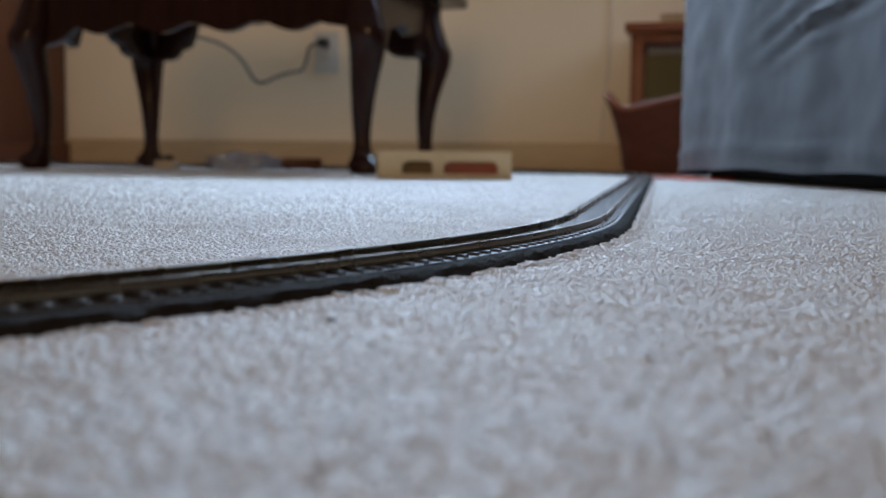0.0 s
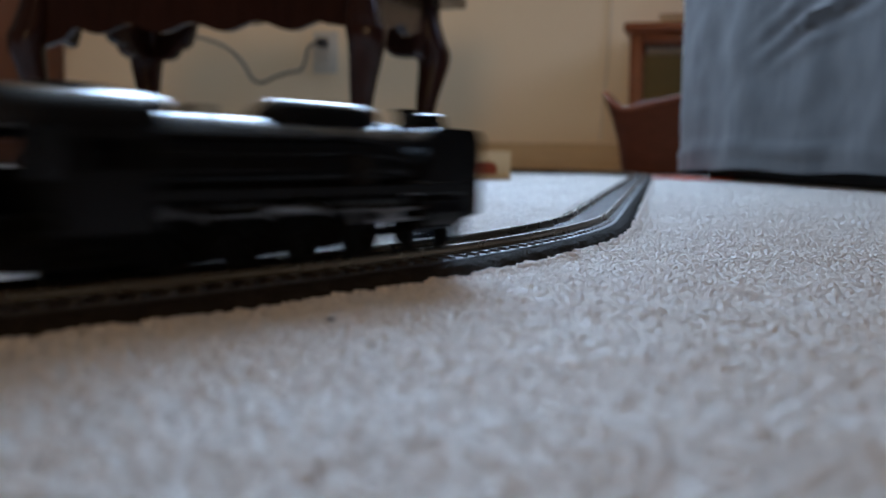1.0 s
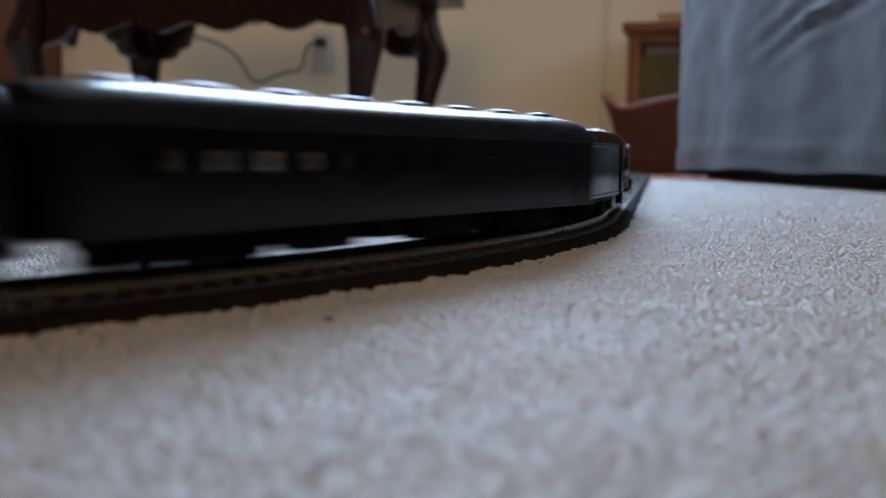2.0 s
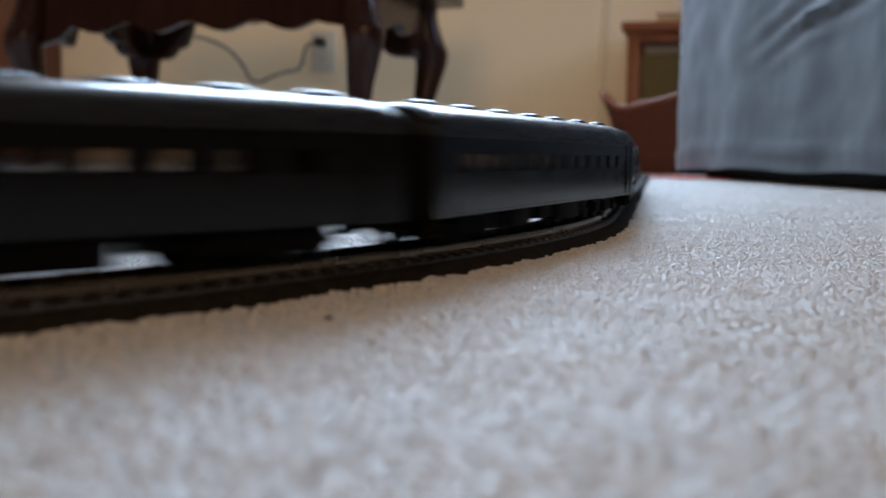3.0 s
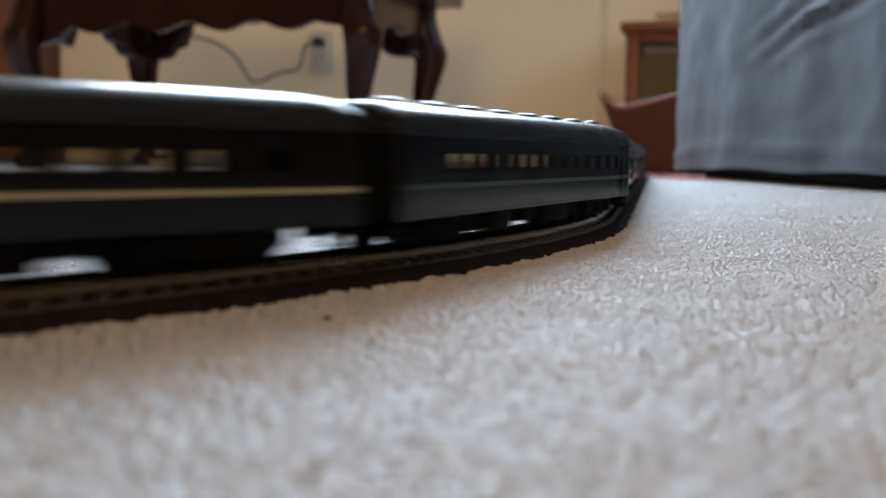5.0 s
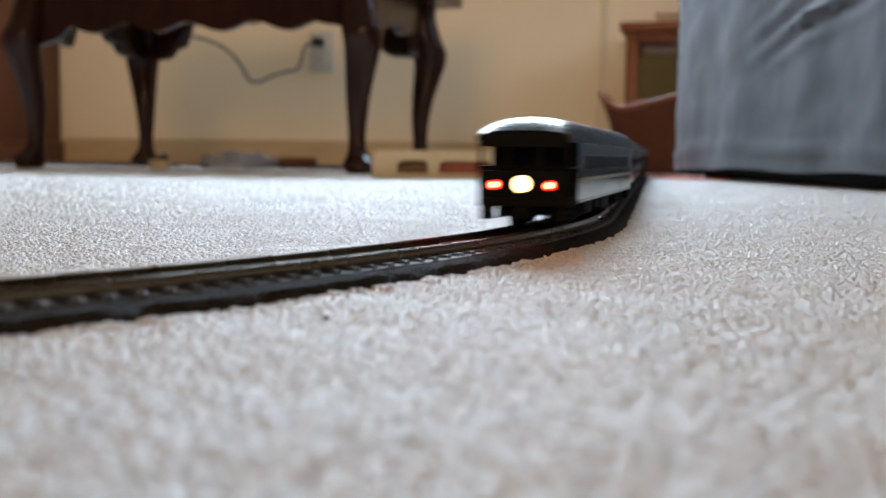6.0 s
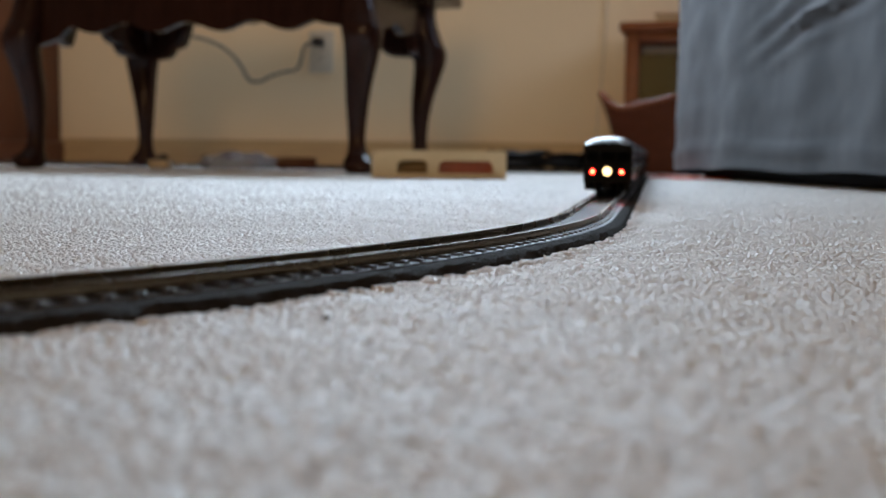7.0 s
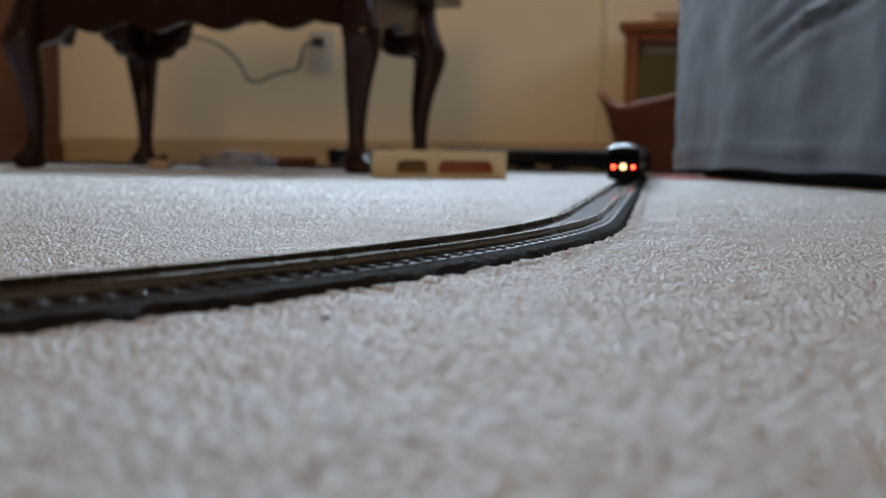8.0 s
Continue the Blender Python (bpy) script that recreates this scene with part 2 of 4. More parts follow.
def window_unit(name, m, h0, h1, z0, z1, t=0.12):
    ob = thing(name, "white framed window with clear panes", "window", m, kind="structure")
    bm = bmesh.new()
    w = 0.045
    for c, s in ((((h0 + h1) / 2, t / 2, z0 + w / 2), (h1 - h0, 0.06, w)), (((h0 + h1) / 2, t / 2, z1 - w / 2), (h1 - h0, 0.06, w)),
                 ((h0 + w / 2, t / 2, (z0 + z1) / 2), (w, 0.06, z1 - z0 - 2 * w)), ((h1 - w / 2, t / 2, (z0 + z1) / 2), (w, 0.06, z1 - z0 - 2 * w)),
                 (((h0 + h1) / 2, t / 2, (z0 + z1) / 2), (0.04, 0.05, z1 - z0 - 2 * w))):
        box(bm, c, s, 0.004)
    part("window_frame", bm, M_FRAME, ob)
    bm = bmesh.new()
    box(bm, ((h0 + h1) / 2, -0.03, z0 - 0.015), (h1 - h0 + 0.1, 0.16, 0.03), 0.006)
    part("window_sill", bm, M_FRAME, ob)
    for a, b in ((h0 + w, (h0 + h1) / 2 - 0.02), ((h0 + h1) / 2 + 0.02, h1 - w)):
        bm = bmesh.new()
        box(bm, ((a + b) / 2, t / 2 + 0.01, (z0 + z1) / 2), (b - a, 0.006, z1 - z0 - 2 * w))
        part("pane", bm, M_WINGLASS, ob).visible_shadow = False
    return ob


wall_with_hole("wall_north", ROOM, M_WALL, U0, U1, WIN_U - WIN_W / 2, WIN_U + WIN_W / 2, WIN_Z0, WIN_Z1)
window_unit("window_1", ROOM, WIN_U - WIN_W / 2, WIN_U + WIN_W / 2, WIN_Z0, WIN_Z1)
SOUTH = ROOM @ pose(0, V0, 0, 0, 0, 180)
# unseen opening and window, added to go with the warm rear fill
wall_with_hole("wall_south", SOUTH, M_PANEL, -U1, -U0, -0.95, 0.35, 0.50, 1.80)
window_unit("added_rear_window", SOUTH, -0.95, 0.35, 0.50, 1.80)
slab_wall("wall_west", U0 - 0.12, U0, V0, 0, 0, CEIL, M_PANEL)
EAST = ROOM @ pose(U1, 0, 0, 0, 0, -90)
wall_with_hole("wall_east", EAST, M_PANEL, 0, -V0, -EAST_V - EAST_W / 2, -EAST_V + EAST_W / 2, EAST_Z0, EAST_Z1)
window_unit("window_3", EAST, -EAST_V - EAST_W / 2, -EAST_V + EAST_W / 2, EAST_Z0, EAST_Z1)
slab_wall("ceiling", U0 - 0.12, U1 + 0.12, V0 - 0.12, 0.12, CEIL, CEIL + 0.1, M_CEIL)
slab_wall("baseboard", U0, U1, -0.014, 0.0, -0.002, 0.072, M_BASE, bevel=0.004)


def carpet():
    """Ground of the whole room, with a gently lumpy top, and a pile of single yarn ends over it."""
    bm = bmesh.new()
    box(bm, ((U0 + U1) / 2, V0 / 2, -0.0118), (U1 - U0 + 0.2, -V0 + 0.2, 0.02))
    ob = part("floor", bm, M_CARPET)
    ob.matrix_world = ROOM
    tagged(ob, "cream cut-pile carpet, slightly uneven", "carpet", kind="structure")
    rng = np.random.default_rng(7)

    def field(name, y0, y1, step, high, wide, sides, spread, rough=0.2):
        ys = np.arange(y0, y1, step)
        pts = []
        for y in ys:
            half = spread * y + 0.06
            xs = np.arange(-half, half, step)
            pts.append(np.stack([xs, np.full_like(xs, y)], 1))
        p = np.concatenate(pts)
        p += rng.uniform(-0.6, 0.6, p.shape) * step
        # keep the yarn clear of the roadbed
        ss = np.arange(S_START, S_END, 0.01)
        cl = np.array([line(float(s))[0][:] for s in ss])
        cl = cl[(cl[:, 1] < y1 + 0.1) & (cl[:, 1] > y0 - 0.1) & (np.abs(cl[:, 0]) < spread * y1 + 0.2)]
        rim = np.zeros(len(p))
        if len(cl):
            keep, rim = np.ones(len(p), bool), np.zeros(len(p))
            for i in range(0, len(p), 4000):
                d = ((p[i:i + 4000, None, :] - cl[None]) ** 2).sum(2).min(1)
                keep[i:i + 4000] = d > 0.0214 ** 2
                rim[i:i + 4000] = np.clip((0.030 - np.sqrt(d)) / 0.006, 0, 1)
            p, rim = p[keep], rim[keep]
        n = len(p)
        # tufts: yarn ends gather round jittered centres and sink between them
        cell = max(0.0042, 1.6 * step)
        g = np.floor(p / cell).astype(int)
        best, mid, pick = np.full(n, 9.0), np.zeros((n, 2)), np.zeros(n)
        for a in (-1, 0, 1):
            for b in (-1, 0, 1):
                q = g + (a, b)
                r1, r2, r3 = [np.modf(np.abs(np.sin(q[:, 0] * k1 + q[:, 1] * k2) * 43758.5))[0] for k1, k2 in ((12.99, 78.23), (39.35, 11.14), (73.16, 52.24))]
                c = (q + 0.5 + 0.7 * (np.stack([r1, r2], 1) - 0.5)) * cell
                d = np.hypot(*(p - c).T) / cell
                near = d < best
                best[near], mid[near], pick[near] = d[near], c[near], r3[near]
        sink = np.clip((best - 0.2) / 0.5, 0, 1) ** 1.5
        lump = np.sin(p[:, 0] * 41 + 3 * np.sin(p[:, 1] * 23)) * np.sin(p[:, 1] * 47 + 2 * np.sin(p[:, 0] * 31))
        h = high * (0.98 + 0.07 * lump + rng.uniform(-0.18, 0.2, n) * rough + 0.05 * (pick - 0.5) - 0.06 * sink + rim * 0.18 * pick)
        w = wide * rng.uniform(0.75, 1.3, n)
        turn = rng.uniform(0, 6.28, n)
        lean = rng.normal(0, 0.25, (n, 2)) * wide + 0.12 * wide * np.stack([np.sin(p[:, 1] * 37 + p[:, 0] * 29), np.cos(p[:, 0] * 43 - p[:, 1] * 19)], 1) + 0.15 * (p - mid)
        k = np.arange(sides) * 2 * np.pi / sides
        base = np.empty((n, 2 * sides + 1, 3))
        for j in range(sides):
            c, s = np.cos(turn + k[j]), np.sin(turn + k[j])
            base[:, j] = np.stack([p[:, 0] + w * c * 0.8, p[:, 1] + w * s * 0.8, np.full(n, -0.007)], 1)
            base[:, sides + j] = np.stack([p[:, 0] + 0.7 * lean[:, 0] + w * c, p[:, 1] + 0.7 * lean[:, 1] + w * s, h - 0.0055 - rough * wide + rng.normal(0, 0.37 * rough, n) * wide], 1)
        base[:, 2 * sides] = np.stack([p[:, 0] + lean[:, 0], p[:, 1] + lean[:, 1], h - 0.0055], 1)
        faces = []
        for j in range(sides):
            q = (j + 1) % sides
            faces += [(j, q, sides + q), (j, sides + q, sides + j), (sides + j, sides + q, 2 * sides)]
        faces = (np.array(faces)[None] + (np.arange(n) * (2 * sides + 1))[:, None, None]).reshape(-1, 3)
        me = bpy.data.meshes.new(name)
        me.vertices.add(n * (2 * sides + 1))
        me.vertices.foreach_set("co", base.astype(np.float32).ravel())
        me.loops.add(faces.size)
        me.loops.foreach_set("vertex_index", faces.astype(np.int32).ravel())
        me.polygons.add(len(faces))
        me.polygons.foreach_set("loop_start", np.arange(0, faces.size, 3, dtype=np.int32))
        me.polygons.foreach_set("loop_total", np.full(len(faces), 3, dtype=np.int32))
        me.update(calc_edges=True)
        me.materials.append(M_TUFT)
        tagged(new(name, me), "short twisted cream carpet yarn", "carpet pile", kind="stuff")

    field("carpet_pile", 0.09, 0.28, 0.0014, 0.0056, 0.0013, 3, 0.45, 0.10)
    field("carpet_pile", 0.28, 0.62, 0.0012, 0.0056, 0.0011, 3, 0.45, 0.14)
    field("carpet_pile", 0.62, 0.88, 0.0020, 0.0056, 0.0018, 3, 0.45, 0.14)
    field("carpet_pile", 0.88, 1.3, 0.0032, 0.0056, 0.0029, 3, 0.45, 0.14)
    field("carpet_pile", 1.3, 2.3, 0.0062, 0.0056, 0.0055, 3, 0.45, 0.14)


carpet()


# ---- the toy railway track ----


def track():
    tr = thing("toy_railway_track", "toy railway track on dark grey plastic roadbed lying on carpet", "toy track")
    ss = list(np.arange(S_START, -0.5, 0.02)) + list(np.arange(-0.5, 0.7, 0.004)) + list(np.arange(0.7, S_END, 0.02)) + [S_END]
    rng = random.Random(11)
    side = [(0.0232, -0.006), (0.0224, -0.003), (0.0215, -0.0005), (0.0204, 0.0014), (0.0190, 0.0029), (0.0168, 0.0036), (0.0140, 0.0037)]
    prof = [(-o, z) for o, z in side] + side[::-1]
    bm = bmesh.new()
    loft(bm, [[beside(s, o + rng.gauss(0, 0.00030), z + rng.gauss(0, 0.00026 if abs(o) > 0.016 else 0.00004)) for o, z in prof] for s in ss])
    part("roadbed", bm, M_ROADBED, tr, "dark grey moulded ballast shoulder", 15)
    bm = bmesh.new()
    loft(bm, [[beside(s, o, z) for o, z in ((-0.0146, 0.0036), (-0.0142, 0.0042), (0.0142, 0.0042), (0.0146, 0.0036))] for s in ss])
    part("track_bed", bm, M_BEDTOP, tr, "glossy dark grey bed under the sleepers", 20)
    rail = [(-0.0011, 0.0050), (-0.0011, 0.0055), (-0.0003, 0.0058), (-0.0003, 0.0069), (-0.0006, 0.0072), (-0.0006, 0.0078), (-0.00045, 0.008),
            (0.00045, 0.008), (0.0006, 0.0078), (0.0006, 0.0072), (0.0003, 0.0069), (0.0003, 0.0058), (0.0011, 0.0055), (0.0011, 0.0050)]
    for side in (-0.0088, 0.0088):
        bm = bmesh.new()
        loft(bm, [[beside(s, side + o, z) for o, z in rail] for s in ss])
        part("rail", bm, M_RAIL, tr, "nickel rail with tarnished sides", 40)
    # sleepers: those nearest singly, the rest joined
    bm = bmesh.new()
    box(bm, (0, 0, 0.0045), (0.0266, 0.0029, 0.0012), 0.0002, seg=1)
    near = mesh_from("sleeper", bm, M_TIE)
    rest = bmesh.new()
    pitch, s, count = 0.0080, -0.62, 0
    while s < ROUND - 0.625:
        p, h = line(s)
        m = Matrix.Translation((p.x, p.y, 0)) @ Matrix.Rotation(math.atan2(-h.x, h.y), 4, "Z")
        if count < 300:
            ob = new("sleeper", near)
            ob.parent, ob.matrix_local = tr, m
        else:
            box(rest, (0, 0, 0.0045), (0.0266, 0.0029, 0.0012), 0, m)
        count, s = count + 1, s + pitch
    tagged(part("far_sleepers", rest, M_TIE, tr), kind="stuff")
    return tr


track()


# ---- rolling stock: x to the right, y forward, z up from the rail's top ----
def section(w, z0, z1, top, n=9, flat=0.35):
    """Outline of a coach body: straight sides from z0 to z1 and an arched roof up to top."""
    pts = [(-w, z0), (-w, z1)]
    for i in range(1, n):
        a = math.pi * i / n
        pts.append((-w * math.cos(a), z1 + (top - z1) * math.sin(a) ** (1 - flat)))
    return pts + [(w, z1), (w, z0)]


def wheelset(parent, y, r, gauge=0.0072):
    bm = bmesh.new()
    for sx in (-1, 1):
        rod(bm, (sx * gauge, y, r), (sx * (gauge + 0.0024), y, r), r, n=20)
        rod(bm, (sx * (gauge - 0.0008), y, r), (sx * gauge, y, r), r + 0.0009, n=20)
    rod(bm, (-gauge, y, r), (gauge, y, r), 0.0011, n=8)
    return part("wheelset", bm, M_UNDER, parent)


def bogie(parent, y, axles=(-0.0145, 0.0145), r=0.0057):
    bm = bmesh.new()
    ext = axles[-1] + 0.006
    for sx in (-1, 1):
        x = sx * 0.0125
        out = [(-ext, 0.0062), (-ext + 0.003, 0.0092), (-0.005, 0.0092), (0, 0.0084), (0.005, 0.0092), (ext - 0.003, 0.0092), (ext, 0.0062), (ext - 0.004, 0.0040), (0.006, 0.0036), (0, 0.0022), (-0.006, 0.0036), (-ext + 0.004, 0.0040)]
        slab(bm, out, 0.0022, Matrix.Translation((x, y, 0)) @ Matrix.Rotation(math.pi / 2, 4, "Z"))
        for a in axles:
            box(bm, (sx * 0.0142, y + a, 0.0060), (0.0018, 0.0046, 0.0050), 0.0006)
        for o in (-0.0028, 0.0028):
            rod(bm, (sx * 0.0140, y + o, 0.0035), (sx * 0.0140, y + o, 0.0080), 0.0012, n=8)
    box(bm, (0, y, 0.0075), (0.024, 0.006, 0.003), 0.0005)
    bg = part("bogie", bm, M_UNDER, parent, "matt black sprung bogie frame")
    for a in axles:
        wheelset(bg, y + a, r)
    return bg


def coupler(parent, y, d):
    bm = bmesh.new()
    box(bm, (0, y + d * 0.004, 0.0085), (0.0032, 0.010, 0.0030), 0.0006)
    box(bm, (0.0012, y + d * 0.0088, 0.0085), (0.0052, 0.0034, 0.0042), 0.0008)
    part("coupler", bm, M_UNDER, parent)


LEN = 0.2540
PIVOT = 0.083
HALF = LEN / 2
W_COACH = 0.0175


def coach(label, windows, stripe=None, tail=False, vents=7, pane=None):
    """A bogie coach with window openings, stripes, a gutter, roof ventilators, underframe boxes and bogies."""
    c = thing("observation_coach" if tail else "passenger_coach", label, "toy coach", group="coaches of the toy train")
    rear = -HALF + (0.026 if tail else 0.0)
    w, z0, z1, top, zb, zt = W_COACH, 0.0098, 0.0350, 0.0441, 0.0236, 0.0290
    t = 0.0012
    # sides: bands below and above the windows, with the piers between
    for sx in (-1, 1):
        bm = bmesh.new()
        x = sx * (w - t / 2)
        box(bm, (x, (rear + HALF) / 2, (z0 + zb) / 2), (t, HALF - rear, zb - z0), 0.0002, seg=1)
        box(bm, (x, (rear + HALF) / 2, (zt + z1) / 2), (t, HALF - rear, z1 - zt), 0.0002, seg=1)
        y = rear
        for a, b in list(windows) + [(HALF, HALF)]:
            if a - y > 0.0003:
                box(bm, (x, (y + a) / 2, (zb + zt) / 2), (t, a - y, zt - zb))
            y = b
        # raised belt rails and rivet strips
        for zz in (zb - 0.0012, zt + 0.0008, z0 + 0.0008):
            box(bm, (sx * (w + 0.0001), (rear + HALF) / 2, zz), (0.0005, HALF - rear, 0.0005))
        side = part("side_panel", bm, M_CAR, c)
        for a, b in windows:
            bm = bmesh.new()
            box(bm, (sx * (w - 0.0009), (a + b) / 2, (zb + zt) / 2), (0.0003, b - a, zt - zb))
            part("pane", bm, pane or M_PANE, side)
        if stripe is not None:
            bm = bmesh.new()
            box(bm, (sx * (w + 0.00015), (rear + HALF) / 2, 0.0192), (0.0004, HALF - rear - 0.004, 0.0015))
            part("stripe", bm, stripe, side, "painted waist stripe")
        if vents and not tail:
            for dy in (-HALF + 0.010, HALF - 0.010):
                bm = bmesh.new()
                for k in (-1, 1):
                    box(bm, (sx * (w + 0.0001), dy + k * 0.0042, 0.0225), (0.0004, 0.0005, 0.0250))
                box(bm, (sx * (w + 0.0001), dy, 0.0347), (0.0004, 0.0088, 0.0005))
                rod(bm, (sx * (w + 0.0006), dy - 0.0058, 0.014), (sx * (w + 0.0006), dy - 0.0058, 0.027), 0.0003, n=6)
                part("door_frame", bm, M_CAR, c)
    bm = bmesh.new()
    box(bm, (0, (rear + HALF) / 2, z0 + 0.0008), (2 * w - 2 * t - 0.0004, HALF - rear - 0.003, 0.0016))
    part("underframe", bm, M_UNDER, c)
    for yy, nm in ((HALF - t / 2, "front_end"), (rear + t / 2, "rear_end")):
        bm = bmesh.new()
        out = section(w - t - 0.0002, z0, z1, top - 0.0012)
        slab(bm, out, t, Matrix.Translation((0, yy, 0)))
        if not tail or nm == "front_end":
            d = 1 if yy > 0 else -1
            box(bm, (0, yy + d * 0.0022, 0.0225), (0.013, 0.0042, 0.0235), 0.0008)
        part(nm, bm, M_UNDER, c)
    # arched roof with drooping ends
    bm = bmesh.new()
    rings = []
    rounded = ((-HALF, 0.34), (-HALF + 0.004, 0.62), (-HALF + 0.010, 0.84), (-HALF + 0.018, 0.96), (-HALF + 0.028, 1.0)) if tail else ((-HALF, 0.35), (-HALF + 0.002, 0.72), (-HALF + 0.006, 0.93), (-HALF + 0.013, 1.0))
    for y, k in rounded + ((0, 1.0), (HALF - 0.013, 1.0), (HALF - 0.006, 0.93), (HALF - 0.002, 0.72), (HALF, 0.35)):
        rings.append([(x * 1.03, y, z1 + 0.0002 + (z - z1) * k if z >= z1 else z1 - 0.0009) for x, z in section(w, z1 - 0.001, z1, top, 14)])
    loft(bm, rings)
    part("roof", bm, M_ROOF, c, "glossy dark grey arched roof", 50)
    for sx in (-1, 1):
        bm = bmesh.new()
        box(bm, (sx * (w + 0.0007), 0, z1 - 0.0003), (0.0007, LEN - 0.004, 0.0006))
        part("gutter", bm, M_ROOF, c)
    for i in range(vents):
        y = -HALF + 0.020 + (LEN - 0.040) * i / max(1, vents - 1)
        bm = bmesh.new()
        bmesh.ops.create_uvsphere(bm, u_segments=14, v_segments=8, radius=1, matrix=Matrix.Translation((0.0035, y, top + 0.0001)) @ Matrix.Diagonal((0.0038, 0.0085, 0.0014, 1)))
        box(bm, (0.0035, y, top - 0.0006), (0.005, 0.0125, 0.002), 0.0003)
        part("roof_ventilator", bm, M_ROOF, c)
    # underfloor boxes and pipes
    for y0, y1, zlo, x in ((-0.052, -0.026, 0.0030, 0.0098), (-0.018, -0.004, 0.0045, 0.0105), (0.006, 0.041, 0.0026, 0.0100), (0.046, 0.055, 0.005, 0.009)):
        for sx in (-1, 1):
            bm = bmesh.new()
            box(bm, (sx * x, (y0 + y1) / 2 * sx, (zlo + z0) / 2), (0.008, y1 - y0, z0 - zlo), 0.0008)
            part("battery_box", bm, M_UNDER, c)
    bm = bmesh.new()
    rod(bm, (0.006, -0.072, 0.0085), (0.006, 0.072, 0.0085), 0.0006, n=6)
    rod(bm, (-0.006, -0.072, 0.0085), (-0.006, 0.072, 0.0085), 0.0006, n=6)
    box(bm, (0, 0, 0.0085), (0.005, LEN - 0.06, 0.003))
    part("centre_sill", bm, M_UNDER, c)
    for y in (-PIVOT, PIVOT):
        bogie(c, y, (-0.0165, 0.0, 0.0165))
    for sx in (-1, 1):
        for dy in (-HALF + 0.006, HALF - 0.006):
            bm = bmesh.new()
            out = [(-0.0038, 0.0098), (-0.0038, 0.0042), (0.0038, 0.0042), (0.0038, 0.0098), (0.0033, 0.0098), (0.0033, 0.0076), (-0.0033, 0.0076), (-0.0033, 0.0070), (0.0033, 0.0070), (0.0033, 0.0048), (-0.0033, 0.0048), (-0.0033, 0.0098)]
            slab(bm, out, 0.0040, Matrix.Translation((sx * 0.0147, dy, 0)) @ Matrix.Rotation(math.pi / 2, 4, "Z"))
            part("step", bm, M_UNDER, c)
    coupler(c, HALF, 1)
    if not tail:
        coupler(c, -HALF, -1)
    else:
        # open platform: posts, railing, marker lamps and drumhead
        bm = bmesh.new()
        box(bm, (0, (-HALF + rear) / 2, z0 + 0.0012), (2 * w - 0.001, rear + HALF, 0.0034), 0.0004)
        part("platform", bm, M_UNDER, c)
        for sx in (-1, 1):
            for x, y in ((w - 0.0009, -HALF + 0.002), (0.0062, -HALF + 0.002), (w - 0.0009, rear - 0.001)):
                bm = bmesh.new()
                box(bm, (sx * x, y, (z0 + z1) / 2), (0.0015, 0.0016, z1 - z0), 0.0003)
                part("post", bm, M_UNDER, c)
        bm = bmesh.new()
        slab(bm, section(w * 0.99, z1 - 0.0030, z1, z1 + (top - z1) * 0.36), 0.0012, Matrix.Translation((0, -HALF - 0.0002, 0)))
        part("end_board", bm, M_UNDER, c)
        bm = bmesh.new()
        for zz in (0.0235, 0.0243):
            rod(bm, (-w, -HALF + 0.001, zz), (w, -HALF + 0.001, zz), 0.0004, n=8)
        for sx in (-1, 1):
            rod(bm, (sx * w, -HALF + 0.001, 0.0243), (sx * w, rear, 0.0243), 0.0005, n=8)
            for k in range(5):
                y = -HALF + 0.004 + k * 0.0045
                rod(bm, (sx * w, y, z0), (sx * w, y, 0.0243), 0.0003, n=6)
        box(bm, (0, -HALF + 0.0010, 0.0170), (2 * w - 0.001, 0.0008, 0.0118), 0.0002)
        part("railing", bm, M_UNDER, c, "dark railing with closed lower panel")
        bm = bmesh.new()
        rod(bm, (0, -HALF + 0.0008, 0.0180), (0, -HALF - 0.0020, 0.0180), 0.0046, n=28)
        drum = part("drumhead", bm, M_UNDER, c)
        bm = bmesh.new()
        rod(bm, (0, -HALF - 0.0019, 0.0180), (0, -HALF - 0.0024, 0.0180), 0.0032, n=28)
        part("lens", bm, M_LAMP, drum, "glowing warm white round sign")
        for sx in (-1, 1):
            bm = bmesh.new()
            rod(bm, (sx * 0.0106, -HALF + 0.0008, 0.0176), (sx * 0.0106, -HALF - 0.0016, 0.0176), 0.0023, n=16)
            lamp = part("marker_lamp", bm, M_UNDER, c)
            bm = bmesh.new()
            rod(bm, (sx * 0.0106, -HALF - 0.0015, 0.0176), (sx * 0.0106, -HALF - 0.0023, 0.0176), 0.0012, n=16)
            part("bulb", bm, M_REDLAMP, lamp, "glowing red tail lamp")
            # added ring, wider than the bulb, for the red halo of its light
            bm = bmesh.new()
            rod(bm, (sx * 0.0106, -HALF - 0.0012, 0.0176), (sx * 0.0106, -HALF - 0.0019, 0.0176), 0.0019, n=20)
            part("lens", bm, M_REDHALO, lamp, "dim red ring imitating the glow round the tail lamp")
        bm = bmesh.new()
        box(bm, (0, -HALF + 0.004, 0.0078), (0.0032, 0.010, 0.0030), 0.0006)
        box(bm, (0, -HALF - 0.002, 0.0072), (0.0060, 0.0030, 0.0046), 0.0008)
        for sx in (-1, 1):
            rod(bm, (sx * 0.008, -HALF, 0.0095), (sx * 0.0085, -HALF - 0.001, 0.0050), 0.0007, n=6)
        part("coupler", bm, M_UNDER, c)
    return c


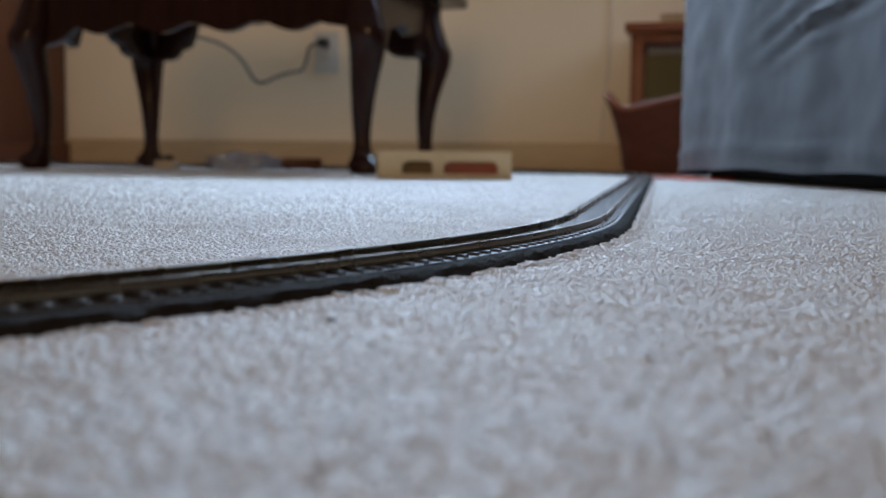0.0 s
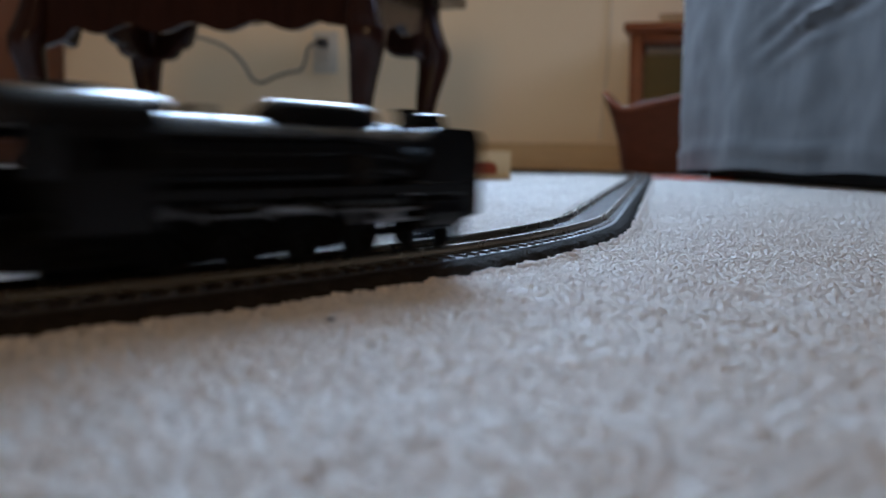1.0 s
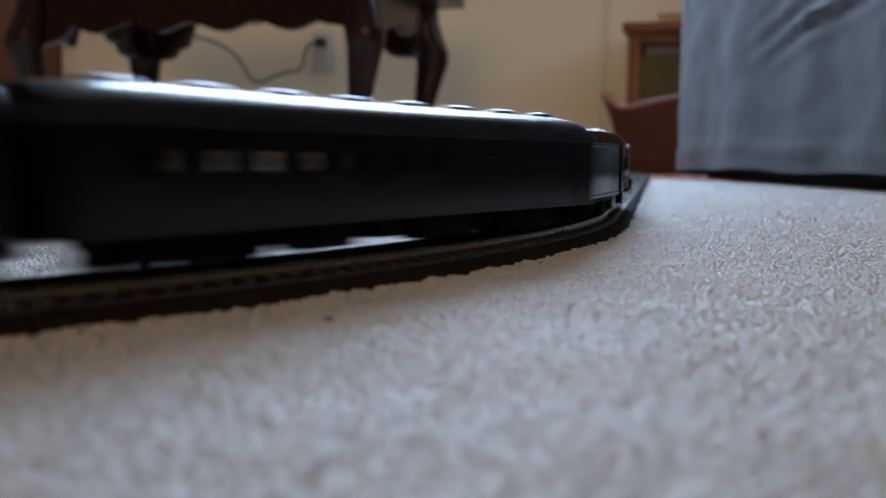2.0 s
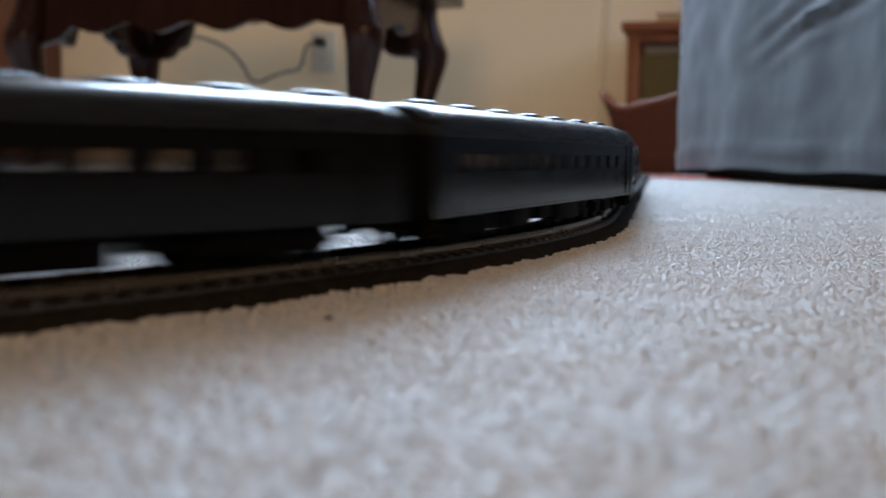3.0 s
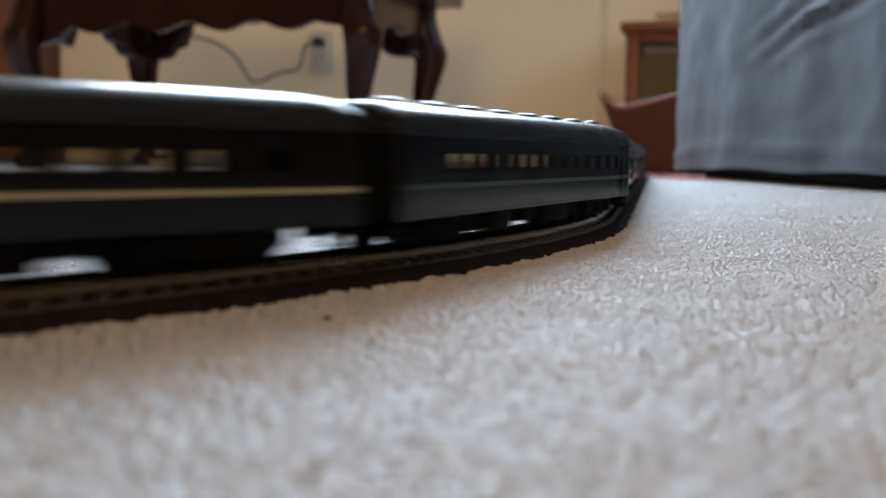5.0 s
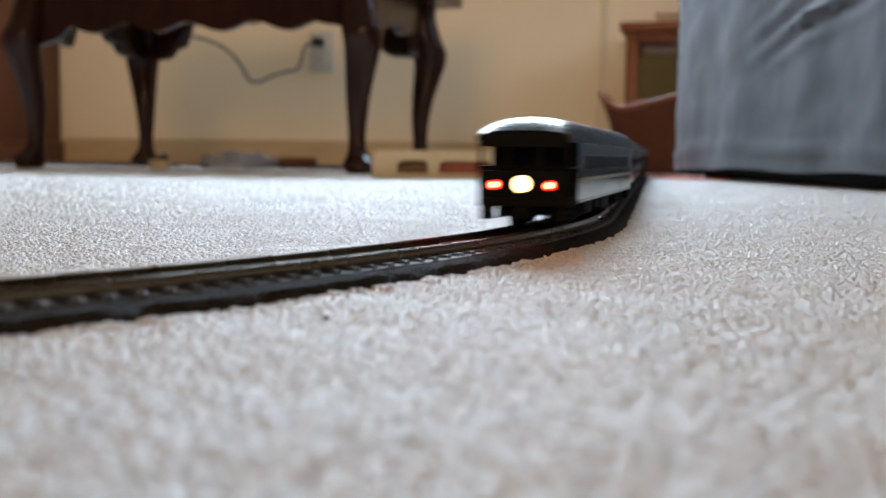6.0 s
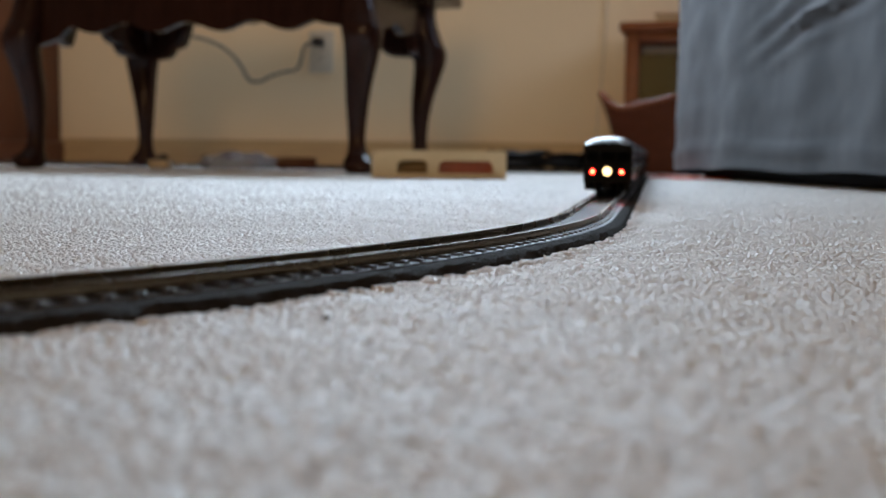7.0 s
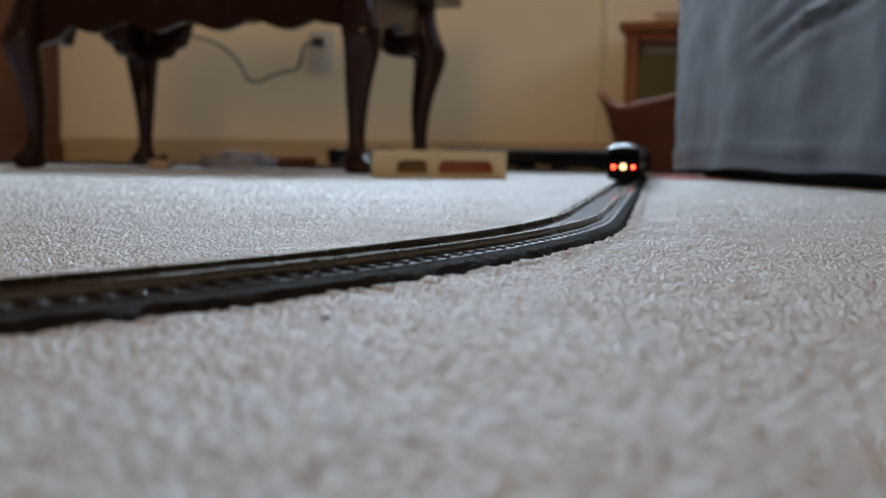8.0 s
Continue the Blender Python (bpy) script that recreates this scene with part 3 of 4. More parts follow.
def tender():
    c = thing("locomotive_tender", "black locomotive tender with straight flat-topped sides", "toy tender", group="toy steam engine")
    L, w = 0.091, 0.0168
    bm = bmesh.new()
    box(bm, (0, 0, 0.0220), (2 * w, L, 0.0225), 0.0014)
    part("tank", bm, M_LOCO, c)
    bm = bmesh.new()
    for sx in (-1, 1):
        box(bm, (sx * (w - 0.0006), 0, 0.0339), (0.0012, L - 0.002, 0.0018), 0.0003)
        rod(bm, (sx * (w + 0.0006), L / 2 - 0.004, 0.012), (sx * (w + 0.0006), L / 2 - 0.004, 0.031), 0.0003, n=6)
        rod(bm, (sx * (w + 0.0006), -L / 2 + 0.004, 0.012), (sx * (w + 0.0006), -L / 2 + 0.004, 0.031), 0.0003, n=6)
        box(bm, (sx * (w + 0.0002), 0, 0.0114), (0.0007, L, 0.0012))
    box(bm, (0, -L / 2 + 0.0006, 0.0339), (2 * w - 0.003, 0.0012, 0.0018), 0.0003)
    part("coping", bm, M_LOCO, c)
    bm = bmesh.new()
    rng = random.Random(3)
    rings = []
    for i in range(12):
        y = -0.018 + i * 0.0050
        rings.append([(-0.013 + 0.026 * j / 8, y, 0.0330 + 0.003 * math.sin(math.pi * j / 8) * math.sin(math.pi * i / 11) + rng.uniform(0, 0.0012)) for j in range(9)] + [(0.013, y, 0.031), (-0.013, y, 0.031)])
    loft(bm, rings)
    part("coal_load", bm, M_UNDER, c, "heaped black coal", 20)
    bm = bmesh.new()
    box(bm, (0, 0, 0.0096), (0.029, L - 0.002, 0.0026), 0.0004)
    part("underframe", bm, M_UNDER, c)
    bm = bmesh.new()
    box(bm, (0, L / 2 + 0.0065, 0.0215), (2 * w - 0.004, 0.0128, 0.0210), 0.0008)
    box(bm, (0, L / 2 + 0.0040, 0.0075), (0.028, 0.0100, 0.0080), 0.0008)
    part("coal_board", bm, M_LOCO, c)
    bm = bmesh.new()
    rod(bm, (0, -L / 2 + 0.012, 0.033), (0, -L / 2 + 0.012, 0.0352), 0.0035, n=16)
    part("water_hatch", bm, M_LOCO, c)
    for y in (-0.0245, 0.0245):
        bogie(c, y, (-0.0115, 0.0115), 0.0058)
    coupler(c, -L / 2, -1)
    bm = bmesh.new()
    for sx in (-1, 1):
        for k in range(2):
            box(bm, (sx * 0.0155, -L / 2 + 0.004, 0.0052 + 0.003 * k), (0.004, 0.006, 0.0006))
    part("step", bm, M_UNDER, c)
    return c


DRIVER_R = 0.0105


def spoked_wheel(sx):
    """One wheel as one skin: hub, twelve raised spokes, counterweight and rim."""
    bm = bmesh.new()
    n = 96
    def ring(x, r):
        return [(sx * x, r * math.cos(2 * math.pi * k / n), r * math.sin(2 * math.pi * k / n)) for k in range(n)]
    def web(r, depth):
        out = []
        for k in range(n):
            a = 2 * math.pi * k / n
            raised = k % 8 < 3 or math.cos(a) < -0.72 or (math.cos(a) > 0.9 and r < 0.0072)
            out.append((sx * (0.0101 if raised else 0.0101 - depth), r * math.cos(a), r * math.sin(a)))
        return out
    R = DRIVER_R
    loft(bm, [ring(0.0078, 0.002), ring(0.0078, R + 0.0009), ring(0.0085, R + 0.0008), ring(0.0086, R), ring(0.0104, R), ring(0.0104, R - 0.0014),
              web(R - 0.0016, 0.0), web(R - 0.0018, 0.0016), web(0.0030, 0.0016), web(0.0028, 0.0), ring(0.0106, 0.0024), ring(0.0106, 0.0006)])
    return bm


def locomotive():
    c = thing("steam_locomotive", "black steam locomotive with smoke deflectors and arched cab roof", "toy locomotive", group="toy steam engine")
    F = 0.094
    # boiler with smokebox and front door
    bm = bmesh.new()
    rings = []
    zc, n = 0.0247, 28
    for y, r in ((-0.060, 0.0138), (-0.030, 0.0138), (0.02, 0.0134), (0.060, 0.0132), (0.0860, 0.0132), (0.0876, 0.0118), (0.0884, 0.0085)):
        rings.append([(r * math.cos(2 * math.pi * k / n), y, zc + r * math.sin(2 * math.pi * k / n)) for k in range(n)])
    loft(bm, rings)
    part("boiler", bm, M_LOCO, c, smooth=40)
    bm = bmesh.new()
    for y in (-0.035, -0.012, 0.010, 0.032, 0.052):
        r0 = 0.0140
        ring = lambda yy, r: [(r * math.cos(2 * math.pi * k / n), yy, zc + r * math.sin(2 * math.pi * k / n)) for k in range(n)]
        loft(bm, [ring(y - 0.0006, r0 - 0.0006), ring(y - 0.0005, r0), ring(y + 0.0005, r0), ring(y + 0.0006, r0 - 0.0006)])
    part("boiler_band", bm, M_LOCO, c)
    bm = bmesh.new()
    rod(bm, (0, 0.0880, zc), (0, 0.0906, zc), 0.0088, 0.0066, n=28)
    rod(bm, (0, 0.0904, zc), (0, 0.0925, zc), 0.0022, n=14)
    part("smokebox_door", bm, M_LOCO, c)
    bm = bmesh.new()
    rod(bm, (0, 0.0880, 0.0372), (0, 0.0930, 0.0372), 0.0026, n=18)
    part("headlamp", bm, M_LOCO, c)
    # long dome casing
    bm = bmesh.new()
    rings = []
    for y, k in ((0.004, 0.55), (0.007, 0.9), (0.011, 1.0), (0.040, 1.0), (0.046, 0.92), (0.048, 0.6)):
        rings.append([(0.0058 * math.cos(math.pi * j / 10) * (0.85 + 0.15 * k), y, 0.0345 + 0.0088 * k * math.sin(math.pi * j / 10) ** 0.45) for j in range(11)])
    loft(bm, rings)
    part("dome_casing", bm, M_LOCO, c, "long rounded dome casing on the boiler", 50)
    bm = bmesh.new()
    rod(bm, (0, 0.0735, 0.036), (0, 0.0735, 0.0425), 0.0034, 0.0040, n=20)
    rod(bm, (0, 0.0735, 0.0418), (0, 0.0735, 0.0428), 0.0046, n=20)
    part("chimney", bm, M_LOCO, c)
    bm = bmesh.new()
    box(bm, (0, 0.0835, 0.0392), (0.012, 0.006, 0.0050), 0.0018)
    part("feedwater_heater", bm, M_LOCO, c)
    bm = bmesh.new()
    rod(bm, (0.003, -0.018, 0.037), (0.003, -0.018, 0.0408), 0.0014, n=10)
    rod(bm, (-0.003, -0.020, 0.037), (-0.003, -0.020, 0.0405), 0.0014, n=10)
    part("safety_valve", bm, M_LOCO, c)
    for sx in (-1, 1):
        bm = bmesh.new()
        out = [(0.060, 0.0190), (0.080, 0.0150), (0.0880, 0.0100), (0.0928, 0.0110), (0.0936, 0.0330), (0.0926, 0.0352), (0.0900, 0.0366), (0.064, 0.0370), (0.059, 0.034)]
        slab(bm, out, 0.0009, Matrix.Translation((sx * 0.0158, 0, 0)) @ Matrix.Rotation(math.pi / 2, 4, "Z"))
        part("smoke_deflector", bm, M_LOCO, c, "upright plate beside the smokebox")
        bm = bmesh.new()
        box(bm, (sx * 0.0142, 0.0225, 0.0196), (0.0068, 0.134, 0.0012), 0.0002)
        box(bm, (sx * 0.0176, 0.0225, 0.0190), (0.0006, 0.134, 0.0024))
        part("running_board", bm, M_LOCO, c)
        # pipes, pumps and air tanks hung on the boiler side
        for zz, x in ((0.0285, 0.0138), (0.0325, 0.0118), (0.0235, 0.0144)):
            bm = bmesh.new()
            tube(bm, smooth_path([(sx * x, -0.055, zz), (sx * x, -0.01, zz), (sx * (x - 0.0004), 0.03, zz + 0.0004), (sx * (x - 0.001), 0.058, zz - 0.002)], 4), 0.0006, 6)
            part("boiler_pipe", bm, M_LOCO, c)
        bm = bmesh.new()
        rod(bm, (sx * 0.0150, 0.014, 0.0165), (sx * 0.0150, 0.046, 0.0165), 0.0026, n=16)
        rod(bm, (sx * 0.0150, -0.030, 0.0165), (sx * 0.0150, -0.008, 0.0165), 0.0026, n=16)
        part("air_reservoir", bm, M_LOCO, c)
        bm = bmesh.new()
        rod(bm, (sx * 0.0142, 0.030, 0.0205), (sx * 0.0142, 0.030, 0.0285), 0.0028, n=16)
        rod(bm, (sx * 0.0142, 0.030, 0.0235), (sx * 0.0142, 0.030, 0.0250), 0.0034, n=16)
        part("air_pump", bm, M_LOCO, c)
        bm = bmesh.new()
        rod(bm, (sx * 0.0140, 0.056, 0.0118), (sx * 0.0140, 0.078, 0.0118), 0.0052, n=20)
        rod(bm, (sx * 0.0142, 0.054, 0.0186), (sx * 0.0142, 0.080, 0.0186), 0.0030, n=16)
        box(bm, (sx * 0.0130, 0.067, 0.0150), (0.0070, 0.020, 0.006), 0.001)
        part("cylinder", bm, M_LOCO, c)
        bm = bmesh.new()
        box(bm, (sx * 0.0158, 0.045, 0.0134), (0.0012, 0.026, 0.0010), 0.0002)
        box(bm, (sx * 0.0158, 0.045, 0.0104), (0.0012, 0.026, 0.0010), 0.0002)
        box(bm, (sx * 0.0160, 0.040, 0.0119), (0.0020, 0.006, 0.0036), 0.0004)
        rod(bm, (sx * 0.0160, 0.034, 0.0185), (sx * 0.0160, 0.056, 0.0175), 0.0007, n=8)
        rod(bm, (sx * 0.0160, 0.022, 0.0190), (sx * 0.0160, 0.026, 0.0100), 0.0008, n=8)
        part("valve_gear", bm, M_STEEL, c, "dull steel crosshead and valve gear")
    # frame, firebox and trucks
    bm = bmesh.new()
    box(bm, (0, 0.004, 0.0118), (0.0110, 0.170, 0.0060), 0.0006)
    box(bm, (0, -0.044, 0.0170), (0.0230, 0.034, 0.0110), 0.0014)
    box(bm, (0, 0.0875, 0.0125), (0.0290, 0.0040, 0.0060), 0.0008)
    part("frame", bm, M_UNDER, c)
    bm = bmesh.new()
    for i in range(-5, 6):
        x = i * 0.0025
        rod(bm, (x, 0.0890, 0.0110), (x * 0.95, F - abs(x) * 0.35, 0.0022), 0.0006, n=6)
    box(bm, (0, 0.0900, 0.0108), (0.0280, 0.0030, 0.0020), 0.0004)
    box(bm, (0, 0.0925, 0.0024), (0.0200, 0.0018, 0.0014), 0.0004)
    part("pilot", bm, M_LOCO, c, "slatted pilot at the front")
    bm = bmesh.new()
    box(bm, (0, 0.0935, 0.0110), (0.0036, 0.0060, 0.0036), 0.0006)
    part("coupler", bm, M_UNDER, c)
    for y in (0.062, 0.081):
        wheelset(c, y, 0.0056)
    wheelset(c, -0.056, 0.0062)
    bm = bmesh.new()
    for sx in (-1, 1):
        box(bm, (sx * 0.0106, -0.056, 0.0068), (0.0018, 0.026, 0.0042), 0.0008)
    part("trailing_truck", bm, M_UNDER, c)
    # driving wheels with spokes, counterweight and crank pins
    drivers = []
    for y in (-0.0345, -0.0120, 0.0105, 0.0330):
        bm = bmesh.new()
        rod(bm, (-0.0078, 0, 0), (0.0078, 0, 0), 0.0014, n=10)
        d = part("driving_axle", bm, M_UNDER, c)
        for sx in (-1, 1):
            part("driving_wheel", spoked_wheel(sx), M_UNDER, d, "black spoked driving wheel with counterweight")
            bm = bmesh.new()
            rod(bm, (sx * 0.0104, 0.0052, 0), (sx * 0.0134, 0.0052, 0), 0.0011, n=10)
            part("crank_pin", bm, M_STEEL, d)
        d.location = (0, y, DRIVER_R)
        drivers.append(d)
    rods = []
    for sx in (-1, 1):
        bm = bmesh.new()
        box(bm, (sx * 0.0124, -0.00075, 0), (0.0010, 0.0700, 0.0018), 0.0003)
        for y in (-0.0345, -0.0120, 0.0105, 0.0330):
            rod(bm, (sx * 0.0119, y, 0), (sx * 0.0130, y, 0), 0.0018, n=12)
        r = part("side_rod", bm, M_STEEL, c, "dull steel coupling rod")
        rods.append(r)
    # cab
    w, y0, y1, z0, z1 = 0.0172, -0.0680, -0.0430, 0.0112, 0.0345
    for sx in (-1, 1):
        bm = bmesh.new()
        x = sx * (w - 0.0005)
        for a, b, cc, d in ((y0, y1, z0, 0.0248), (y0, y1, 0.0315, z1), (y0, y0 + 0.005, 0.0248, 0.0315), (y0 + 0.0120, y0 + 0.0140, 0.0248, 0.0315), (y1 - 0.0035, y1, 0.0248, 0.0315)):
            box(bm, (x, (a + b) / 2, (cc + d) / 2), (0.0010, b - a, d - cc))
        bmesh.ops.remove_doubles(bm, verts=bm.verts[:], dist=0.00002)
        part("cab_side", bm, M_LOCO, c, "cab side with two square windows")
        bm = bmesh.new()
        rod(bm, (sx * (w + 0.0006), y0 + 0.0010, 0.012), (sx * (w + 0.0006), y0 + 0.0010, 0.027), 0.0004, n=6)
        part("handrail", bm, M_LOCO, c)
    bm = bmesh.new()
    box(bm, (0, y1 - 0.0005, 0.0235), (2 * w - 0.002, 0.0010, 0.022))
    part("cab_front", bm, M_LOCO, c)
    bm = bmesh.new()
    box(bm, (0, -0.0500, 0.0230), (0.020, 0.014, 0.0210), 0.003)
    part("boiler_backhead", bm, M_UNDER, c)
    bm = bmesh.new()
    box(bm, (0, -0.0570, 0.0104), (0.030, 0.032, 0.0024), 0.0004)
    box(bm, (0, -0.0620, 0.0068), (0.026, 0.036, 0.0056), 0.0010)
    part("cab_floor", bm, M_UNDER, c)
    bm = bmesh.new()
    rings = []
    for y, k in ((y0 - 0.006, 0.94), (y0 - 0.004, 1.0), (y1 + 0.002, 1.0), (y1 + 0.0035, 0.96)):
        rings.append([(x * 1.04, y, z1 + (z - z1) * k) for x, z in section(w, z1 - 0.0006, z1, 0.0430, 16, 0.2)])
    loft(bm, rings)
    box(bm, (0, (y0 + y1) / 2, 0.0430), (0.011, 0.013, 0.0014), 0.0005)
    part("cab_roof", bm, M_LOCO, c, "arched cab roof with a low ventilator", 50)
    for sx in (-1, 1):
        bm = bmesh.new()
        out = [(y + 0.021, z) for y, z in ((-0.0850, 0.0112), (-0.0850, 0.0044), (-0.0750, 0.0044), (-0.0750, 0.0054), (-0.0840, 0.0054), (-0.0840, 0.0076), (-0.0750, 0.0076), (-0.0750, 0.0086), (-0.0840, 0.0086), (-0.0840, 0.0112))]
        slab(bm, out, 0.004, Matrix.Translation((sx * 0.0152, 0, 0)) @ Matrix.Rotation(math.pi / 2, 4, "Z"))
        part("cab_step", bm, M_UNDER, c)
    # the front overhang is short
    for ob in c.children:
        if ob not in drivers and ob not in rods:
            for v in ob.data.vertices:
                if v.co.y > 0.04:
                    v.co.y = 0.04 + (v.co.y - 0.04) * 0.83
    return c, drivers, rods


def evenly(a, b, n, width):
    return [(a + (b - a) * (i + 0.5) / n - width / 2, a + (b - a) * (i + 0.5) / n + width / 2) for i in range(n)]


loco, loco_drivers, loco_rods = locomotive()
loco_tender = tender()
coaches = [
    coach("dark baggage and passenger coach with few windows under black arched roof", evenly(-0.115, 0.02, 7, 0.0090), None, vents=8, pane=M_DIMPANE),
    coach("dark grey toy coach with a row of small windows", evenly(-0.115, 0.10, 12, 0.0090), None, vents=7, pane=M_DIMPANE),
    coach("dark grey toy coach with a row of small windows", evenly(-0.10, 0.10, 11, 0.0090), None, vents=8, pane=M_DIMPANE),
    coach("dark toy coach with windows and thin teal stripe", evenly(-0.105, 0.10, 12, 0.0100), M_TEAL, vents=8),
    coach("dark toy coach with windows and thin teal stripe", evenly(-0.10, 0.108, 13, 0.0100), M_TEAL, vents=8),
    coach("dark observation coach with cream stripe and lit tail lamps", evenly(-0.080, 0.108, 11, 0.0100), M_CREAM, tail=True, vents=0),
]

# ---- furniture ----
TAB = Matrix.Translation((-0.151, 1.98, 0)) @ Matrix.Rotation(-RHO, 4, "Z")   # at the foot of its nearest leg, x along its front


def cabriole(parent, at, out):
    """A curved leg: a knee that swells outward, a slim ankle and a pad foot. out: the way its knee points."""
    bm = bmesh.new()
    o = Vector((*out, 0)).normalized()
    rows = [(0.0, 0.020, 0.012), (0.010, 0.027, 0.014), (0.022, 0.026, 0.012), (0.036, 0.0175, 0.004), (0.060, 0.0135, 0.0), (0.11, 0.0165, 0.0), (0.16, 0.021, 0.006), (0.205, 0.026, 0.016),
            (0.235, 0.030, 0.022), (0.262, 0.033, 0.020), (0.285, 0.032, 0.010), (0.33, 0.028, 0.0), (0.36, 0.028, 0.0)]
    rings = []
    pts = smooth_path([(z, r, k) for z, r, k in rows], 4)
    for z, r, k in pts:
        c, r = Vector(at) + o * k, r * 1.12
        rings.append([(c.x + r * math.copysign(abs(math.cos(a)) ** 0.8, math.cos(a)), c.y + r * math.copysign(abs(math.sin(a)) ** 0.8, math.sin(a)), z) for a in [2 * math.pi * q / 20 for q in range(20)]])
    loft(bm, rings)
    part("leg", bm, M_MAHOG, parent, "curved cabriole leg with pad foot", 60)


def apron(parent, a, b, ears=(1, 1), mid=0.272, ear=0.094, name="apron"):
    """A scalloped rail under the top, from leg to leg, with ears at the knees."""
    a, b = Vector((*a, 0)), Vector((*b, 0))
    L = (b - a).length
    top, out = 0.362, []
    n = 60
    for i in range(n + 1):
        x = L * i / n
        e = min(x, L - x)
        z = mid + 0.009 * math.cos(2 * math.pi * (x - L / 2) / 0.135) * (1 if abs(x - L / 2) < 0.24 * L / 0.68 + 0.03 else 0.4)
        k = max(0.0, min(1.0, (ear - e) / 0.040))
        z -= ((mid - 0.251) * k * k * (3 - 2 * k) + 0.010 * max(0.0, 1 - e / 0.07)) * (ears[0] if x < L / 2 else ears[1])
        out.append((x, z))
    bm = bmesh.new()
    out = out + [(L, top), (0, top)]
    m = Matrix.Translation(a) @ Matrix.Rotation(math.atan2((b - a).y, (b - a).x), 4, "Z")
    slab(bm, out, 0.020, m)
    part(name, bm, M_MAHOG, parent, "scalloped carved rail", 50)


def coffee_table():
    t = thing("coffee_table", "dark mahogany coffee table with cabriole legs and scalloped apron", "table", TAB)
    W, D = 0.676, 0.42
    for x, y, o in ((0, 0, (1, -1)), (-W, 0, (-1, -1)), (-W, D, (-1, 1)), (0, D, (1, 1))):
        cabriole(t, (x, y, 0), o)
    apron(t, (-W, 0.0), (0, 0.0), (1, 0.1))
    apron(t, (-W, D), (0, D), (0, 0), 0.338, 0.150)
    apron(t, (0, 0), (0, D), (0.1, 1), 0.290)
    apron(t, (-W, 0), (-W, D), (1, 0), 0.325, 0.150)
    # lobed brackets where the legs meet the rails
    lobes = [(0.0, 0.345), (0.0, 0.250), (0.034, 0.249), (0.050, 0.251), (0.061, 0.257), (0.067, 0.266), (0.070, 0.273), (0.080, 0.275), (0.090, 0.281), (0.096, 0.291), (0.098, 0.304), (0.104, 0.318), (0.106, 0.345)]
    for x, y, turn, k in ((-W, D, 0, 1.15), (-W, D, -90, 1.75), (0, D, 180, 1.3)):
        bm = bmesh.new()
        m = Matrix.Translation((x, y, 0)) @ Matrix.Rotation(radians(turn), 4, "Z")
        rings = []
        for yy, g in ((-0.017, 0.90), (-0.011, 1.0), (0.011, 1.0), (0.017, 0.90)):
            rings.append([m @ Vector((a * k * g, yy, 0.345 - (0.345 - z) * (0.5 + 0.5 * g))) for a, z in lobes])
        loft(bm, rings)
        part("knee_bracket", bm, M_MAHOG, t, "carved lobed bracket beside the knee", 30)
    bm = bmesh.new()
    box(bm, (-W / 2, D / 2, 0.375), (W + 0.15, D + 0.15, 0.026), 0.009, seg=3)
    part("tabletop", bm, M_MAHOG, t)
    return t


coffee_table()


def side_cabinet():
    c = thing("wooden_cabinet", "brown wooden cabinet with framed door panels by the wall", "cabinet", ROOM @ pose(-1.485, -0.20, 0, 0, 0, 0))
    W, D, H = 0.62, 0.38, 0.95
    bm = bmesh.new()
    box(bm, (-W / 2, 0, 0.06 + (H - 0.06) / 2), (W, D, H - 0.06), 0.004)
    part("body", bm, M_CAB, c)
    bm = bmesh.new()
    box(bm, (-W / 2, 0, 0.031), (W + 0.025, D + 0.025, 0.062), 0.008)
    part("plinth", bm, M_CAB, c)
    bm = bmesh.new()
    box(bm, (-W / 2, 0, H + 0.013), (W + 0.05, D + 0.05, 0.026), 0.008)
    part("top", bm, M_CAB, c)
    for k in (0, 1):
        x0 = -W + 0.02 + k * (W / 2 - 0.01)
        w = W / 2 - 0.03
        bm = bmesh.new()
        y = -D / 2 - 0.010
        for cc, s in (((x0 + w / 2, y, 0.12), (w, 0.018, 0.06)), ((x0 + w / 2, y, H - 0.07), (w, 0.018, 0.06)), ((x0 + 0.03, y, 0.5), (0.06, 0.018, 0.70)), ((x0 + w - 0.03, y, 0.5), (0.06, 0.018, 0.70))):
            box(bm, cc, s, 0.004)
        box(bm, (x0 + w / 2, y + 0.005, 0.5), (w - 0.1, 0.010, 0.72), 0.003)
        d = part("door", bm, M_CAB, c)
        bm = bmesh.new()
        bmesh.ops.create_uvsphere(bm, u_segments=14, v_segments=10, radius=0.013, matrix=Matrix.Translation((x0 + (w - 0.03 if k == 0 else 0.03), y - 0.022, 0.55)))
        rod(bm, (x0 + (w - 0.03 if k == 0 else 0.03), y - 0.008, 0.55), (x0 + (w - 0.03 if k == 0 else 0.03), y - 0.02, 0.55), 0.006)
        part("knob", bm, M_CAB, d)
    return c


side_cabinet()

# covered sofa: its near face runs from the back corner towards the camera's right
SOFA_A, SOFA_B = Vector((0.427, 2.10, 0)), Vector((0.503, 1.10, 0))


